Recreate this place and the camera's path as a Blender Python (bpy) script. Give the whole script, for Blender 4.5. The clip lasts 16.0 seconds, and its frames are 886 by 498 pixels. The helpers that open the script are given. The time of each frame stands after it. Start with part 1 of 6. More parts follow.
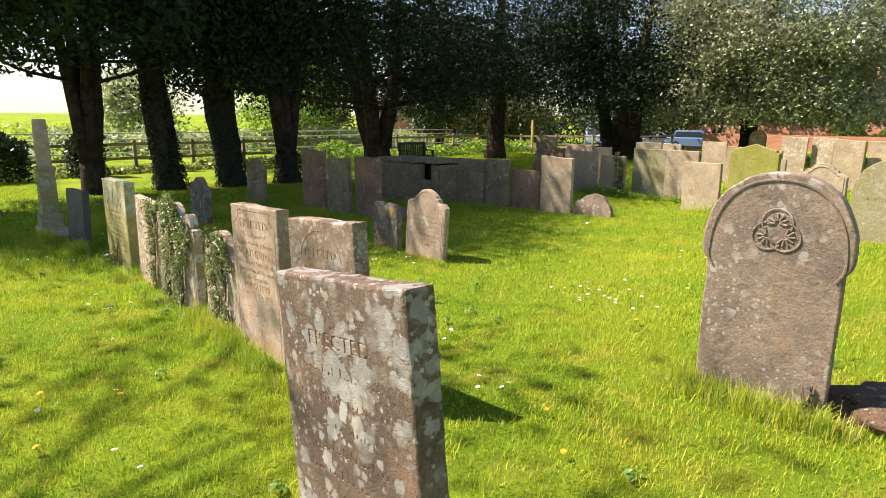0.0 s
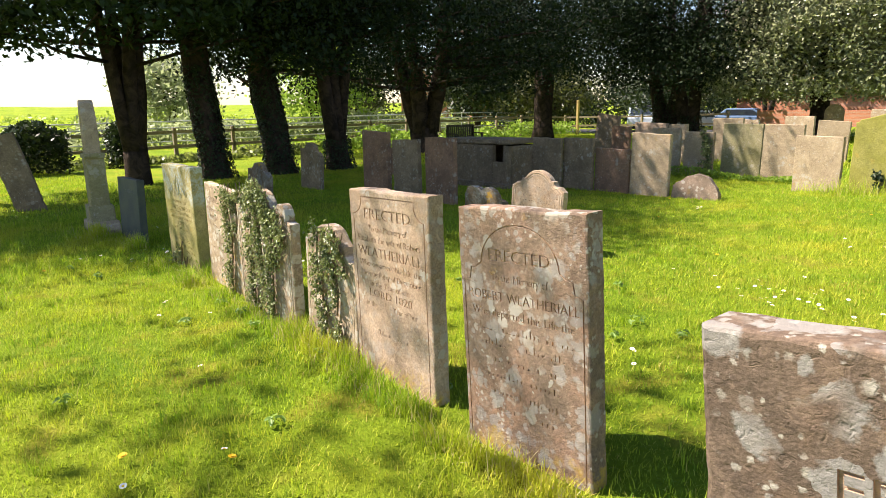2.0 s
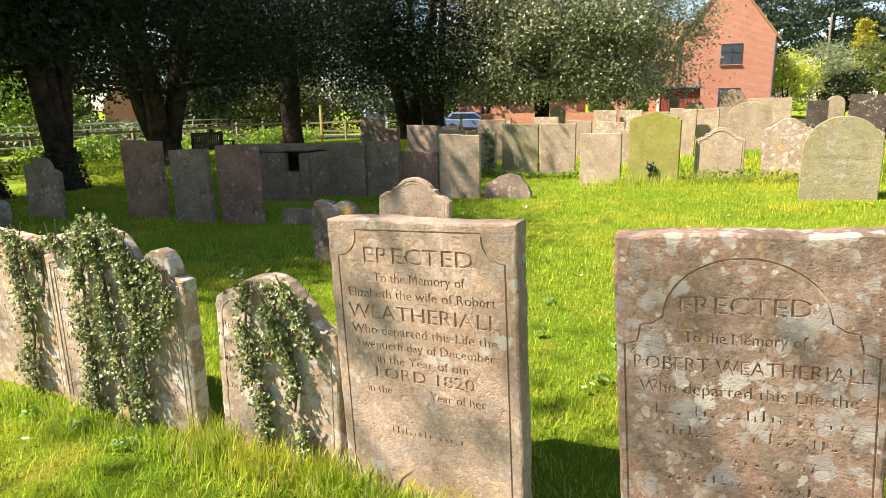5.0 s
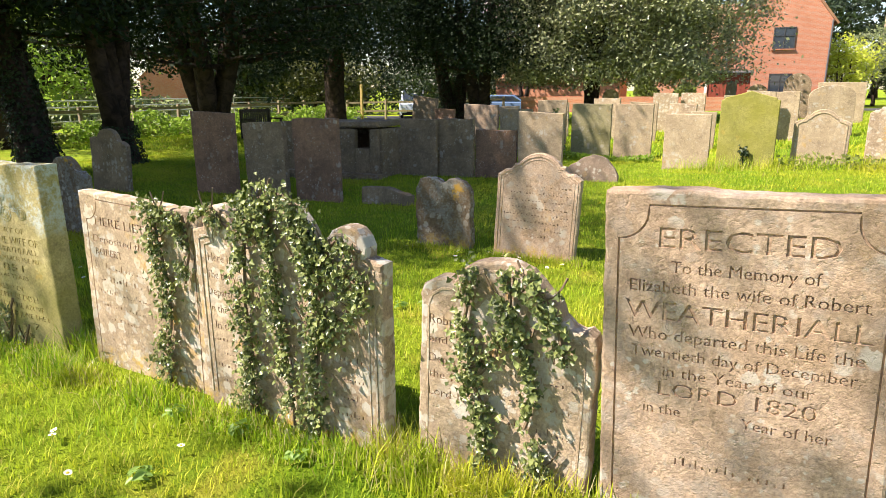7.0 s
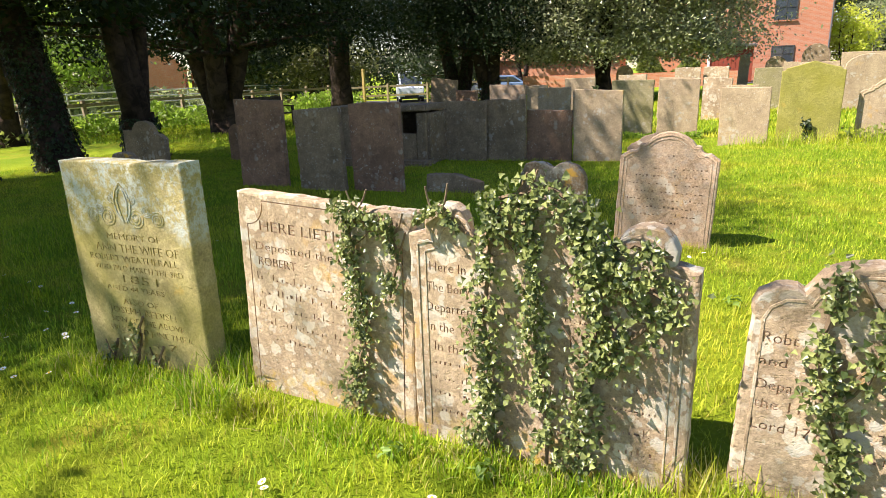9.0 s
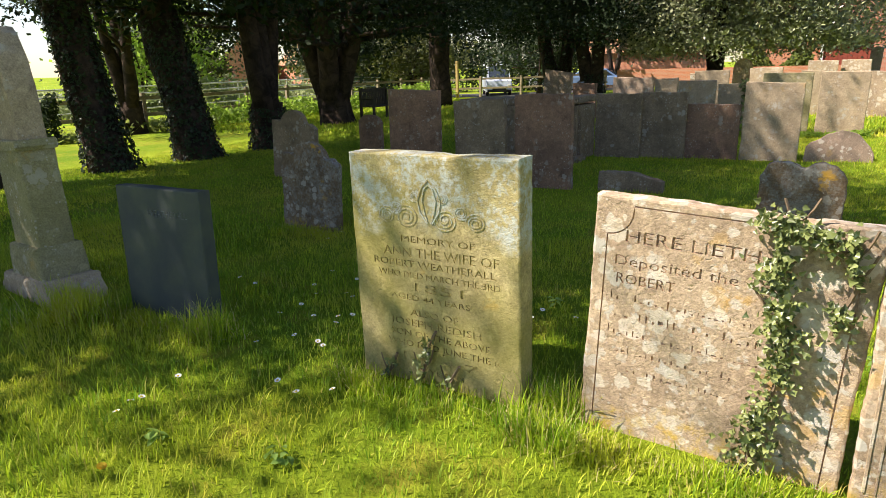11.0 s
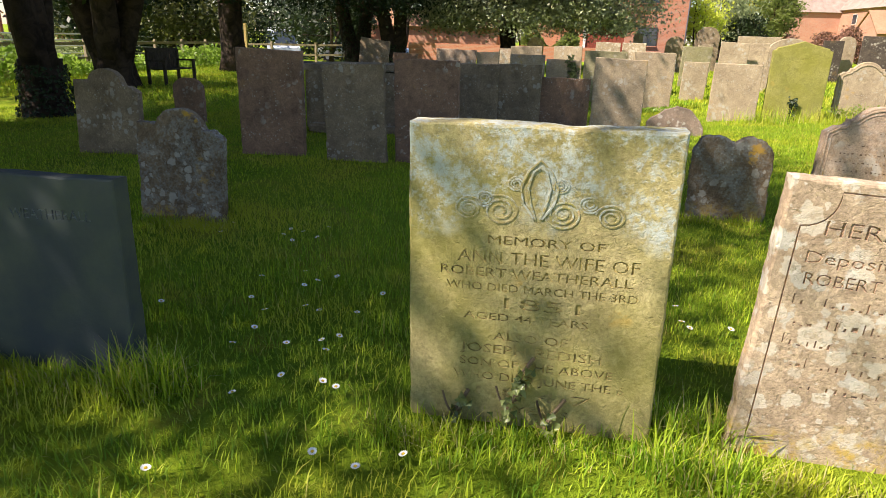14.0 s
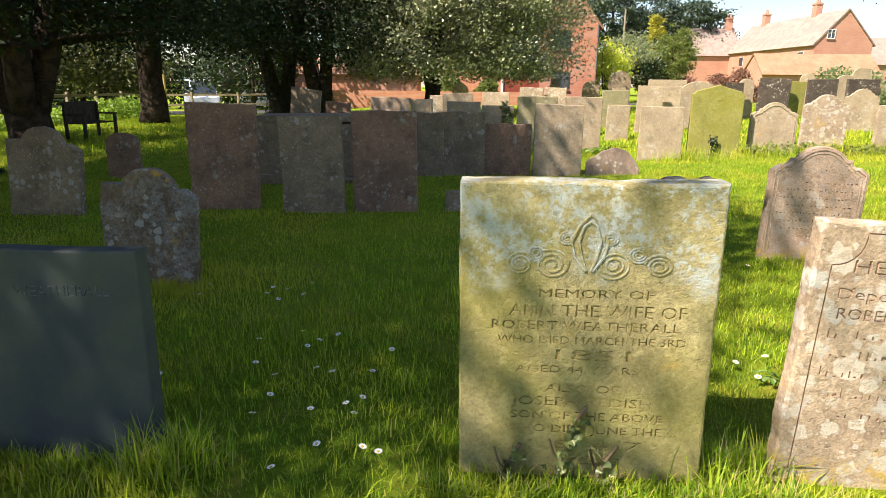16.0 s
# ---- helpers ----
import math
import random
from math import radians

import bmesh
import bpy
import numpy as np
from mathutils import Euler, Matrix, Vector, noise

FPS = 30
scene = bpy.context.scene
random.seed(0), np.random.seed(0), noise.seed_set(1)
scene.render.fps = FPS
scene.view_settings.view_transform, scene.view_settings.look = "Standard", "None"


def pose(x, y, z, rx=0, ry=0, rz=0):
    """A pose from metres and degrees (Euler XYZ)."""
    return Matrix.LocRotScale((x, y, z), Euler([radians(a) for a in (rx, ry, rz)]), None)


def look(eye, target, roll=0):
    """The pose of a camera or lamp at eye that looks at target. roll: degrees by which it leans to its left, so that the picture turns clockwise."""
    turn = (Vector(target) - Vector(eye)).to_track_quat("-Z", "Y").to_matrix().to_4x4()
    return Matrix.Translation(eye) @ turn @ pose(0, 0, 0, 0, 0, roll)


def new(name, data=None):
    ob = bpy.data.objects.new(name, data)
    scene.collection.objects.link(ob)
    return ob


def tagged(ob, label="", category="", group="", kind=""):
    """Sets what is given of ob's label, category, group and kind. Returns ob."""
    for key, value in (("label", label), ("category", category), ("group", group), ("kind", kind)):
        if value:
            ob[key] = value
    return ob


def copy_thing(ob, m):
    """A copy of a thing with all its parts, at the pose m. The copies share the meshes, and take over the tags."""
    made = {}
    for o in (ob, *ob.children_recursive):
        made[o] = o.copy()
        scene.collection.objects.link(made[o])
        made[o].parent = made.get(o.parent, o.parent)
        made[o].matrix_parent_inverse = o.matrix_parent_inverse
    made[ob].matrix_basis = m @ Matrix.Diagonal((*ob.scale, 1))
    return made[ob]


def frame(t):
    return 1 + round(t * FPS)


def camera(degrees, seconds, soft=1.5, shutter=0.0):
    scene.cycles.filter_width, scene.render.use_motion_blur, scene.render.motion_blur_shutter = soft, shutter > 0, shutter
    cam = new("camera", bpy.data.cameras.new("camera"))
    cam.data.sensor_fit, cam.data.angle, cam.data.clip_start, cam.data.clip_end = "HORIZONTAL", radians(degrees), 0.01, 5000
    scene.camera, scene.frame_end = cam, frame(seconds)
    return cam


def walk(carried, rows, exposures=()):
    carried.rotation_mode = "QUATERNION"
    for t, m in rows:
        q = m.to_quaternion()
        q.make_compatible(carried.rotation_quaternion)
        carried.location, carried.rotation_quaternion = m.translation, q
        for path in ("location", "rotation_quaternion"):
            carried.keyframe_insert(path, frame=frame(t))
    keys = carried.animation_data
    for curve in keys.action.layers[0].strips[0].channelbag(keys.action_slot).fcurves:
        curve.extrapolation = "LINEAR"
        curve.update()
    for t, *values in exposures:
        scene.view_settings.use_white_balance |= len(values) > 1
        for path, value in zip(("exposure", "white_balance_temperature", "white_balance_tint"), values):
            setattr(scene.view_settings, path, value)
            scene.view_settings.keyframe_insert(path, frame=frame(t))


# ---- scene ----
cam = camera(70.5, 16.0, soft=0.7)
METRES, EYE, TILT, LEAN, TURN = 8.2, 1.70, 0.0, 0.0, 42.5
ROWS = [
    (0.0, 0.0, 0.0, 0.0, 0.12, -11.97, -0.56),
    (0.5, -0.0188, 0.0252, -0.0067, 5.58, -12.87, 0.03),
    (1.0, -0.0436, 0.066, -0.0061, 6.4, -13.11, 0.38),
    (1.5, -0.0755, 0.0953, -0.0171, 5.69, -13.16, 0.3),
    (2.0, -0.1097, 0.1353, -0.0217, 2.35, -13.2, 0.68),
    (2.5, -0.1367, 0.1758, -0.027, -0.95, -13.75, 0.92),
    (3.0, -0.1764, 0.2067, -0.0303, -4.96, -14.03, -0.07),
    (3.5, -0.203, 0.2383, -0.0291, -11.0, -13.44, 0.46),
    (6.0, -0.2822, 0.3203, -0.0346, -24.25, -13.06, 0.61),
    (6.5, -0.3037, 0.3478, -0.0432, -20.19, -13.28, 0.18),
    (7.0, -0.3194, 0.381, -0.0448, -20.02, -14.38, 0.15),
    (7.5, -0.338, 0.3976, -0.047, -21.88, -14.76, 0.65),
    (8.0, -0.3685, 0.4138, -0.0472, -25.35, -15.13, 0.72),
    (8.5, -0.3923, 0.4386, -0.0504, -25.05, -15.58, 0.65),
    (9.0, -0.4116, 0.4721, -0.048, -21.33, -15.86, 1.79),
    (9.5, -0.4309, 0.4898, -0.0496, -17.76, -15.41, 1.97),
    (10.0, -0.4692, 0.5102, -0.049, -14.01, -15.23, 1.99),
    (12.5, -0.5806, 0.6399, -0.0604, -20.6, -18.11, -0.78),
    (13.0, -0.5938, 0.6642, -0.0654, -23.92, -18.63, -1.54),
    (13.5, -0.6031, 0.6846, -0.0618, -28.69, -18.76, -1.63),
    (14.0, -0.6128, 0.6969, -0.0614, -34.46, -18.71, -1.57),
    (14.5, -0.6322, 0.7115, -0.0585, -41.61, -17.53, -1.78),
    (15.0, -0.6398, 0.7168, -0.0568, -43.42, -16.89, -1.79),
    (15.5, -0.6387, 0.7175, -0.0562, -44.78, -15.85, -1.3),
    (16.0, -0.6511, 0.7269, -0.056, -41.82, -14.73, -0.65),
]
walk(cam, [(t, pose(0, 0, EYE, TILT, LEAN, TURN) @ pose(METRES * x, METRES * y, METRES * z, 90 + pitch, roll, yaw)) for t, x, y, z, yaw, pitch, roll in ROWS],
     exposures=[(0.0, 1.30, 6700, 18), (3.0, 1.44, 6700, 18), (9.3, 1.42, 6700, 18), (10.2, 1.33, 6700, 18), (12.5, 1.22, 6700, 18), (14.2, 1.22, 6700, 18), (16.0, 1.34, 6700, 18)])

# ---- daylight: clear spring sky, sun high over the south-west ----
SUN_AZ, SUN_EL = 212.0, 50.0          # where the sun stands: degrees from +x, and above the horizon
to_sun = Vector((math.cos(radians(SUN_AZ)) * math.cos(radians(SUN_EL)), math.sin(radians(SUN_AZ)) * math.cos(radians(SUN_EL)), math.sin(radians(SUN_EL))))
sun = new("sun", bpy.data.lights.new("sun", "SUN"))
sun.data.energy, sun.data.angle, sun.data.color = 5.0, radians(0.55), (1.0, 0.93, 0.80)
sun.matrix_world = look(to_sun * 60, (0, 0, 0))
world = bpy.data.worlds.new("sky")
scene.world = world
world.use_nodes = True
_sky = world.node_tree.nodes.new("ShaderNodeTexSky")
_sky.sky_type, _sky.sun_disc = "NISHITA", False
_sky.sun_elevation, _sky.sun_rotation = radians(SUN_EL), math.atan2(to_sun.x, to_sun.y)
_sky.air_density, _sky.dust_density = 1.0, 0.25
_bg = world.node_tree.nodes["Background"]
world.node_tree.links.new(_sky.outputs[0], _bg.inputs[0])
_bg.inputs[1].default_value = 0.073

# ---- materials ----


class Mat:
    """A small builder for node materials."""

    def __init__(self, name, rough=0.85, metal=0.0, spec=0.3):
        self.m = bpy.data.materials.new(name)
        self.m.use_nodes = True
        self.t = self.m.node_tree
        self.b = self.t.nodes["Principled BSDF"]
        self.b.inputs["Roughness"].default_value = rough
        self.b.inputs["Metallic"].default_value = metal
        self.b.inputs["Specular IOR Level"].default_value = spec
        self._co = None

    def node(self, kind, **props):
        n = self.t.nodes.new(kind)
        for k, v in props.items():
            n.inputs[k].default_value = v
        return n

    def link(self, a, b):
        self.t.links.new(a, b)

    def coords(self):
        """Object coordinates, shifted by the object's own random number so that alike things differ."""
        if self._co is None:
            tc = self.node("ShaderNodeTexCoord")
            oi = self.node("ShaderNodeObjectInfo")
            mul = self.node("ShaderNodeMath")
            mul.operation = "MULTIPLY"
            mul.inputs[1].default_value = 37.0
            self.link(oi.outputs["Random"], mul.inputs[0])
            add = self.node("ShaderNodeVectorMath")
            add.operation = "ADD"
            self.link(tc.outputs["Object"], add.inputs[0])
            self.link(mul.outputs[0], add.inputs[1])
            self._co = add.outputs[0]
        return self._co

    def world_coords(self):
        return self.node("ShaderNodeNewGeometry").outputs["Position"]

    def noise(self, scale, detail=4.0, rough=0.55, distort=0.0, at=None):
        n = self.node("ShaderNodeTexNoise", Scale=scale, Detail=detail, Roughness=rough, Distortion=distort)
        self.link(at or self.coords(), n.inputs["Vector"])
        return n.outputs["Fac"]

    def spots(self, scale, at=None):
        """Distance from scattered centres in units of a radius that differs from spot to spot, with ragged rims."""
        wob = self.node("ShaderNodeTexNoise", Scale=scale * 2.2, Detail=3.0)
        self.link(at or self.coords(), wob.inputs["Vector"])
        add = self.node("ShaderNodeVectorMath")
        add.operation = "MULTIPLY_ADD"
        add.inputs[1].default_value = (0.55 / scale,) * 3
        self.link(wob.outputs["Color"], add.inputs[0])
        self.link(at or self.coords(), add.inputs[2])
        n = self.node("ShaderNodeTexVoronoi", Scale=scale)
        self.link(add.outputs[0], n.inputs["Vector"])
        sep = self.node("ShaderNodeSeparateColor")
        self.link(n.outputs["Color"], sep.inputs[0])
        r2 = self.maths("POWER", sep.outputs[0], 1.6)
        return self.maths("MULTIPLY", self.maths("DIVIDE", n.outputs["Distance"], self.maths("ADD", self.maths("MULTIPLY", r2, 0.95), 0.12)), 0.45)

    def ramp(self, fac, stops):
        r = self.node("ShaderNodeValToRGB")
        e = r.color_ramp.elements
        while len(e) < len(stops):
            e.new(0.5)
        for el, (p, c) in zip(e, stops):
            el.position = p
            el.color = (*c, 1) if isinstance(c, tuple) else (c, c, c, 1)
        self.link(fac, r.inputs[0])
        return r.outputs[0]

    def mix(self, fac, a, b, mode="MIX"):
        n = self.t.nodes.new("ShaderNodeMix")
        n.data_type, n.blend_type = "RGBA", mode
        for v, s in ((fac, n.inputs[0]), (a, n.inputs[6]), (b, n.inputs[7])):
            if isinstance(v, tuple):
                s.default_value = (*v, 1)
            elif isinstance(v, (int, float)):
                s.default_value = v
            else:
                self.link(v, s)
        return n.outputs[2]

    def maths(self, op, a, b):
        n = self.t.nodes.new("ShaderNodeMath")
        n.operation = op
        for v, s in ((a, n.inputs[0]), (b, n.inputs[1])):
            if isinstance(v, (int, float)):
                s.default_value = v
            else:
                self.link(v, s)
        return n.outputs[0]

    def colour(self, c):
        if isinstance(c, tuple):
            self.b.inputs["Base Color"].default_value = (*c, 1)
        else:
            self.link(c, self.b.inputs["Base Color"])
        return self

    def bump(self, h, strength=0.5, distance=0.01):
        n = self.node("ShaderNodeBump", Strength=strength, Distance=distance)
        self.link(h, n.inputs["Height"])
        self.link(n.outputs[0], self.b.inputs["Normal"])
        return self


def stone_material(name, base, dark, pale=0.3, gold=0.15, green=0.0, bloom=0.0, pink=None, relief=0.36, blotch=0.0, disc=0.0, top_bloom=False, foot=False):
    """Weathered stone: two tones, grime, round lichens in grey-white and gold, algae and a pale bloom."""
    m = Mat(name, rough=0.92, spec=0.2)
    broad = m.noise(3.2, 5, 0.6)
    c = m.mix(m.ramp(broad, [(0.35, 0.0), (0.68, 1.0)]), dark, base)
    if pink:
        c = m.mix(m.ramp(m.noise(2.1, 4, 0.6, 0.6), [(0.5, 0.0), (0.66, 0.75)]), c, pink)
    fine = m.noise(85, 6, 0.75)
    c = m.mix(0.8, c, m.ramp(fine, [(0.34, 0.5), (0.60, 1.1)]), "MULTIPLY")
    mottle = m.noise(22, 6, 0.75, 0.6)
    c = m.mix(m.ramp(mottle, [(0.40, 0.42), (0.52, 0.0)]), c, tuple(v * 0.7 for v in dark))
    c = m.mix(m.ramp(m.noise(17, 5, 0.7, 0.8), [(0.55, 0.0), (0.68, 0.5)]), c, tuple(min(1, v * 1.25) for v in base))
    c = m.mix(m.ramp(m.noise(9, 6, 0.7, 0.5), [(0.56, 0.0), (0.68, 0.5)]), c, tuple(v * 0.45 for v in dark))
    if green:
        c = m.mix(m.ramp(m.noise(2.4, 4, 0.6), [(0.4, 0.0), (0.65, green)]), c, (0.23, 0.22, 0.035))
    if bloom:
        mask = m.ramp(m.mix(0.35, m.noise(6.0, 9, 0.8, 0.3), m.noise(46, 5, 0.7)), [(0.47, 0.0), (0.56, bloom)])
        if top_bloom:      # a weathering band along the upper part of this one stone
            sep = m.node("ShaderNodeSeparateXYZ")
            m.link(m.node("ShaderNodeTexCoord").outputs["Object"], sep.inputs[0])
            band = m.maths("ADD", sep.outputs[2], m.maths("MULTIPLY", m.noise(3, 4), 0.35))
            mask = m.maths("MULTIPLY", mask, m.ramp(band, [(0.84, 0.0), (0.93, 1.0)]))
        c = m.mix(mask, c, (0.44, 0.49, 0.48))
    if pale:
        gate = m.ramp(m.noise(3.6, 2, 0.5), [(0.52 - 0.12 * pale, 0.0), (0.62, 1.0)])
        ring = m.mix(0.16, m.spots(15), m.noise(55, 4))
        a = m.ramp(ring, [(0.27, 1.0), (0.31, 0.0)])
        c = m.mix(m.maths("MULTIPLY", m.maths("MULTIPLY", a, gate), min(1.0, 0.45 + pale)), c, (0.45, 0.42, 0.36))
        b2 = m.ramp(m.mix(0.2, m.spots(42), m.noise(120, 3)), [(0.2, 0.8), (0.27, 0.0)])
        c = m.mix(m.maths("MULTIPLY", b2, m.ramp(m.noise(6, 3), [(0.5, 0.0), (0.6, 0.9)])), c, (0.48, 0.45, 0.385))
    if disc:               # large round crusts, cream with a greyer middle
        d = m.spots(11)
        on = m.ramp(m.mix(0.14, d, m.noise(60, 4)), [(0.27, 1.0), (0.30, 0.0)])
        c = m.mix(m.maths("MULTIPLY", on, disc), c, m.mix(m.ramp(m.mix(0.3, d, m.noise(90, 4)), [(0.17, 0.0), (0.25, 1.0)]), (0.44, 0.385, 0.29), (0.62, 0.575, 0.48)))
        d2 = m.ramp(m.mix(0.2, m.spots(26), m.noise(110, 3)), [(0.25, 0.9), (0.29, 0.0)])
        c = m.mix(m.maths("MULTIPLY", d2, m.ramp(m.noise(4, 4), [(0.45, 0.0), (0.55, disc)])), c, (0.60, 0.57, 0.50))
    if blotch:
        edge = m.mix(0.35, m.spots(11), m.noise(26, 5, 0.7))
        c = m.mix(m.maths("MULTIPLY", m.ramp(edge, [(0.36, 1.0), (0.41, 0.0)]), m.ramp(m.noise(4.2, 3), [(0.42, 0.0), (0.5, blotch)])), c, (0.31, 0.30, 0.28))
        c = m.mix(m.maths("MULTIPLY", m.ramp(m.mix(0.3, m.spots(22), m.noise(60, 4)), [(0.28, 1.0), (0.34, 0.0)]), m.ramp(m.noise(5, 3), [(0.4, 0.0), (0.52, blotch)])), c, (0.37, 0.355, 0.32))
    if gold:
        g = m.ramp(m.mix(0.5, m.spots(10), m.noise(30, 5, 0.7)), [(0.33, 1.0), (0.40, 0.0)])
        c = m.mix(m.maths("MULTIPLY", m.maths("MULTIPLY", g, m.ramp(m.noise(2.7, 3), [(0.58, 0.0), (0.68, 1.0)])), min(1.0, gold * 3)), c, (0.50, 0.29, 0.045))
    if foot:               # golden crust on the lowest part of the slab
        sep = m.node("ShaderNodeSeparateXYZ")
        m.link(m.node("ShaderNodeTexCoord").outputs["Object"], sep.inputs[0])
        low = m.maths("ADD", sep.outputs[2], m.maths("MULTIPLY", m.noise(5, 5, 0.7), 0.5))
        c = m.mix(m.maths("MULTIPLY", m.ramp(low, [(0.26, 0.9), (0.38, 0.0)]), m.ramp(m.noise(13, 6, 0.75), [(0.47, 0.0), (0.58, 0.9)])), c, (0.46, 0.31, 0.05))
    m.colour(c)
    h = m.maths("ADD", m.maths("MULTIPLY", m.noise(28, 8, 0.72), 1.0), m.maths("MULTIPLY", m.noise(140, 3, 0.6), 0.35))
    h = m.maths("ADD", h, m.maths("MULTIPLY", m.noise(9, 5, 0.6, 0.5), 0.8))
    h = m.maths("SUBTRACT", h, m.maths("MULTIPLY", m.ramp(m.noise(46, 4, 0.6, 0.4), [(0.58, 0.0), (0.68, 1.0)]), 0.5))
    m.bump(h, relief, 0.022)
    return m.m


STONE = {
    "weathered": stone_material("grey_brown_weathered_sandstone", (0.205, 0.145, 0.103), (0.105, 0.077, 0.058), pale=0.4, gold=0.1, pink=(0.25, 0.155, 0.10), blotch=0.65),
    "buff": stone_material("buff_sandstone", (0.53, 0.41, 0.28), (0.33, 0.245, 0.165), pale=0.7, gold=0.18, foot=True, disc=0.55),
    "blotched": stone_material("lichen_blotched_sandstone", (0.32, 0.228, 0.16), (0.185, 0.134, 0.098), pale=0.35, gold=0.2, foot=True, pink=(0.355, 0.21, 0.14), blotch=0.55),
    "rosy": stone_material("rosy_sandstone", (0.53, 0.395, 0.285), (0.34, 0.245, 0.17), pale=0.3, gold=0.15, foot=True, pink=(0.34, 0.235, 0.145), blotch=0.2),
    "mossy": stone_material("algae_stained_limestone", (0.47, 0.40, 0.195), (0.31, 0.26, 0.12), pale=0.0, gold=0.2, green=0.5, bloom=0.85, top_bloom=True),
    "grey": stone_material("grey_weathered_stone", (0.36, 0.27, 0.175), (0.21, 0.155, 0.10), pale=0.15, gold=0.1),
    "red": stone_material("red_brown_stone", (0.37, 0.22, 0.14), (0.21, 0.13, 0.088), pale=0.1, gold=0.05),
    "pale": stone_material("pale_limestone", (0.50, 0.395, 0.265), (0.35, 0.27, 0.18), pale=0.25, gold=0.12),
    "olive": stone_material("olive_limestone", (0.36, 0.32, 0.19), (0.27, 0.24, 0.14), pale=0.05, gold=0.1, green=0.25),
    "yellow": stone_material("yellow_green_stone", (0.36, 0.33, 0.10), (0.25, 0.24, 0.07), pale=0.0, gold=0.1, green=0.7),
    "dusky": stone_material("dusky_brown_stone", (0.36, 0.265, 0.195), (0.21, 0.16, 0.125), pale=0.25, gold=0.1),
    "lichen": stone_material("lichen_crusted_stone", (0.27, 0.19, 0.115), (0.15, 0.105, 0.065), pale=0.25, gold=0.35, bloom=0.3, foot=True),
    # dark brown tones for a few stones in the far rows
    "dark": stone_material("dark_stained_stone", (0.115, 0.09, 0.072), (0.07, 0.056, 0.046), pale=0.15, gold=0.05),
}

_m = Mat("blue_grey_slate", rough=0.6, spec=0.25)
_m.colour(_m.mix(_m.ramp(_m.noise(4, 5, 0.6), [(0.4, 0.0), (0.7, 0.6)]), (0.047, 0.058, 0.060), (0.098, 0.115, 0.072)))
_m.bump(_m.noise(60, 5), 0.15, 0.01)
SLATE = _m.m


def letters_material(name, c):
    m = Mat(name, rough=0.95, spec=0.1)
    m.colour(m.mix(m.ramp(m.noise(40, 5, 0.7), [(0.36, 0.1), (0.56, 0.95)]), c, tuple(min(1, v * 2.2) for v in c)))
    m.bump(m.noise(120, 4), 0.6, 0.005)
    return m.m


# brown and olive ones: shade inside the cuts put into the colour, besides dirt
LETTER_BROWN = letters_material("grime_in_cut_letters", (0.215, 0.15, 0.103))
LETTER_OLIVE = letters_material("algae_in_cut_letters", (0.185, 0.15, 0.062))
LETTER_SLATE = letters_material("grey_in_slate_letters", (0.10, 0.11, 0.115))
LETTER_DARK = letters_material("dark_grime_in_script", (0.105, 0.072, 0.05))
LETTER_PALE = letters_material("grime_in_fine_letters", (0.19, 0.13, 0.085))


def leaf_material(name, a, b, passing=0.35, rough=0.45, spec=0.4):
    """Leaf: colour varies leaf by leaf; some of the light passes through."""
    m = Mat(name, rough=rough, spec=spec)
    r = m.node("ShaderNodeNewGeometry").outputs["Random Per Island"]
    c = m.mix(r, a, b)
    m.colour(c)
    tr = m.node("ShaderNodeBsdfTranslucent")
    m.link(m.mix(0.5, c, tuple(min(1.0, v * 1.6) for v in b)), tr.inputs["Color"])
    mx = m.node("ShaderNodeMixShader", Fac=passing)
    m.link(m.b.outputs[0], mx.inputs[1])
    m.link(tr.outputs[0], mx.inputs[2])
    m.link(mx.outputs[0], m.t.nodes["Material Output"].inputs["Surface"])
    return m.m


def grass_material(name):
    m = Mat(name, rough=0.6, spec=0.25)
    r = m.node("ShaderNodeNewGeometry").outputs["Random Per Island"]
    at = m.world_coords()
    c = m.mix(r, (0.085, 0.21, 0.013), (0.56, 0.66, 0.04))
    c = m.mix(m.ramp(m.noise(5.5, 4, 0.6, 0.3, at), [(0.47, 0.0), (0.64, 0.5)]), c, (0.10, 0.25, 0.014))
    c = m.mix(m.ramp(m.noise(0.9, 4, 0.6, 0.3, at), [(0.46, 0.0), (0.64, 0.75)]), c, (0.60, 0.54, 0.05))
    c = m.mix(m.ramp(m.noise(2.6, 5, 0.65, 0.5, at), [(0.55, 0.0), (0.66, 0.6)]), c, (0.62, 0.52, 0.07))
    c = m.mix(m.ramp(r, [(0.93, 0.0), (0.95, 0.8)]), c, (0.50, 0.40, 0.12))
    m.colour(c)
    tr = m.node("ShaderNodeBsdfTranslucent")
    m.link(m.mix(0.5, c, (0.36, 0.56, 0.02)), tr.inputs["Color"])
    mx = m.node("ShaderNodeMixShader", Fac=0.4)
    m.link(m.b.outputs[0], mx.inputs[1])
    m.link(tr.outputs[0], mx.inputs[2])
    m.link(mx.outputs[0], m.t.nodes["Material Output"].inputs["Surface"])
    return m.m


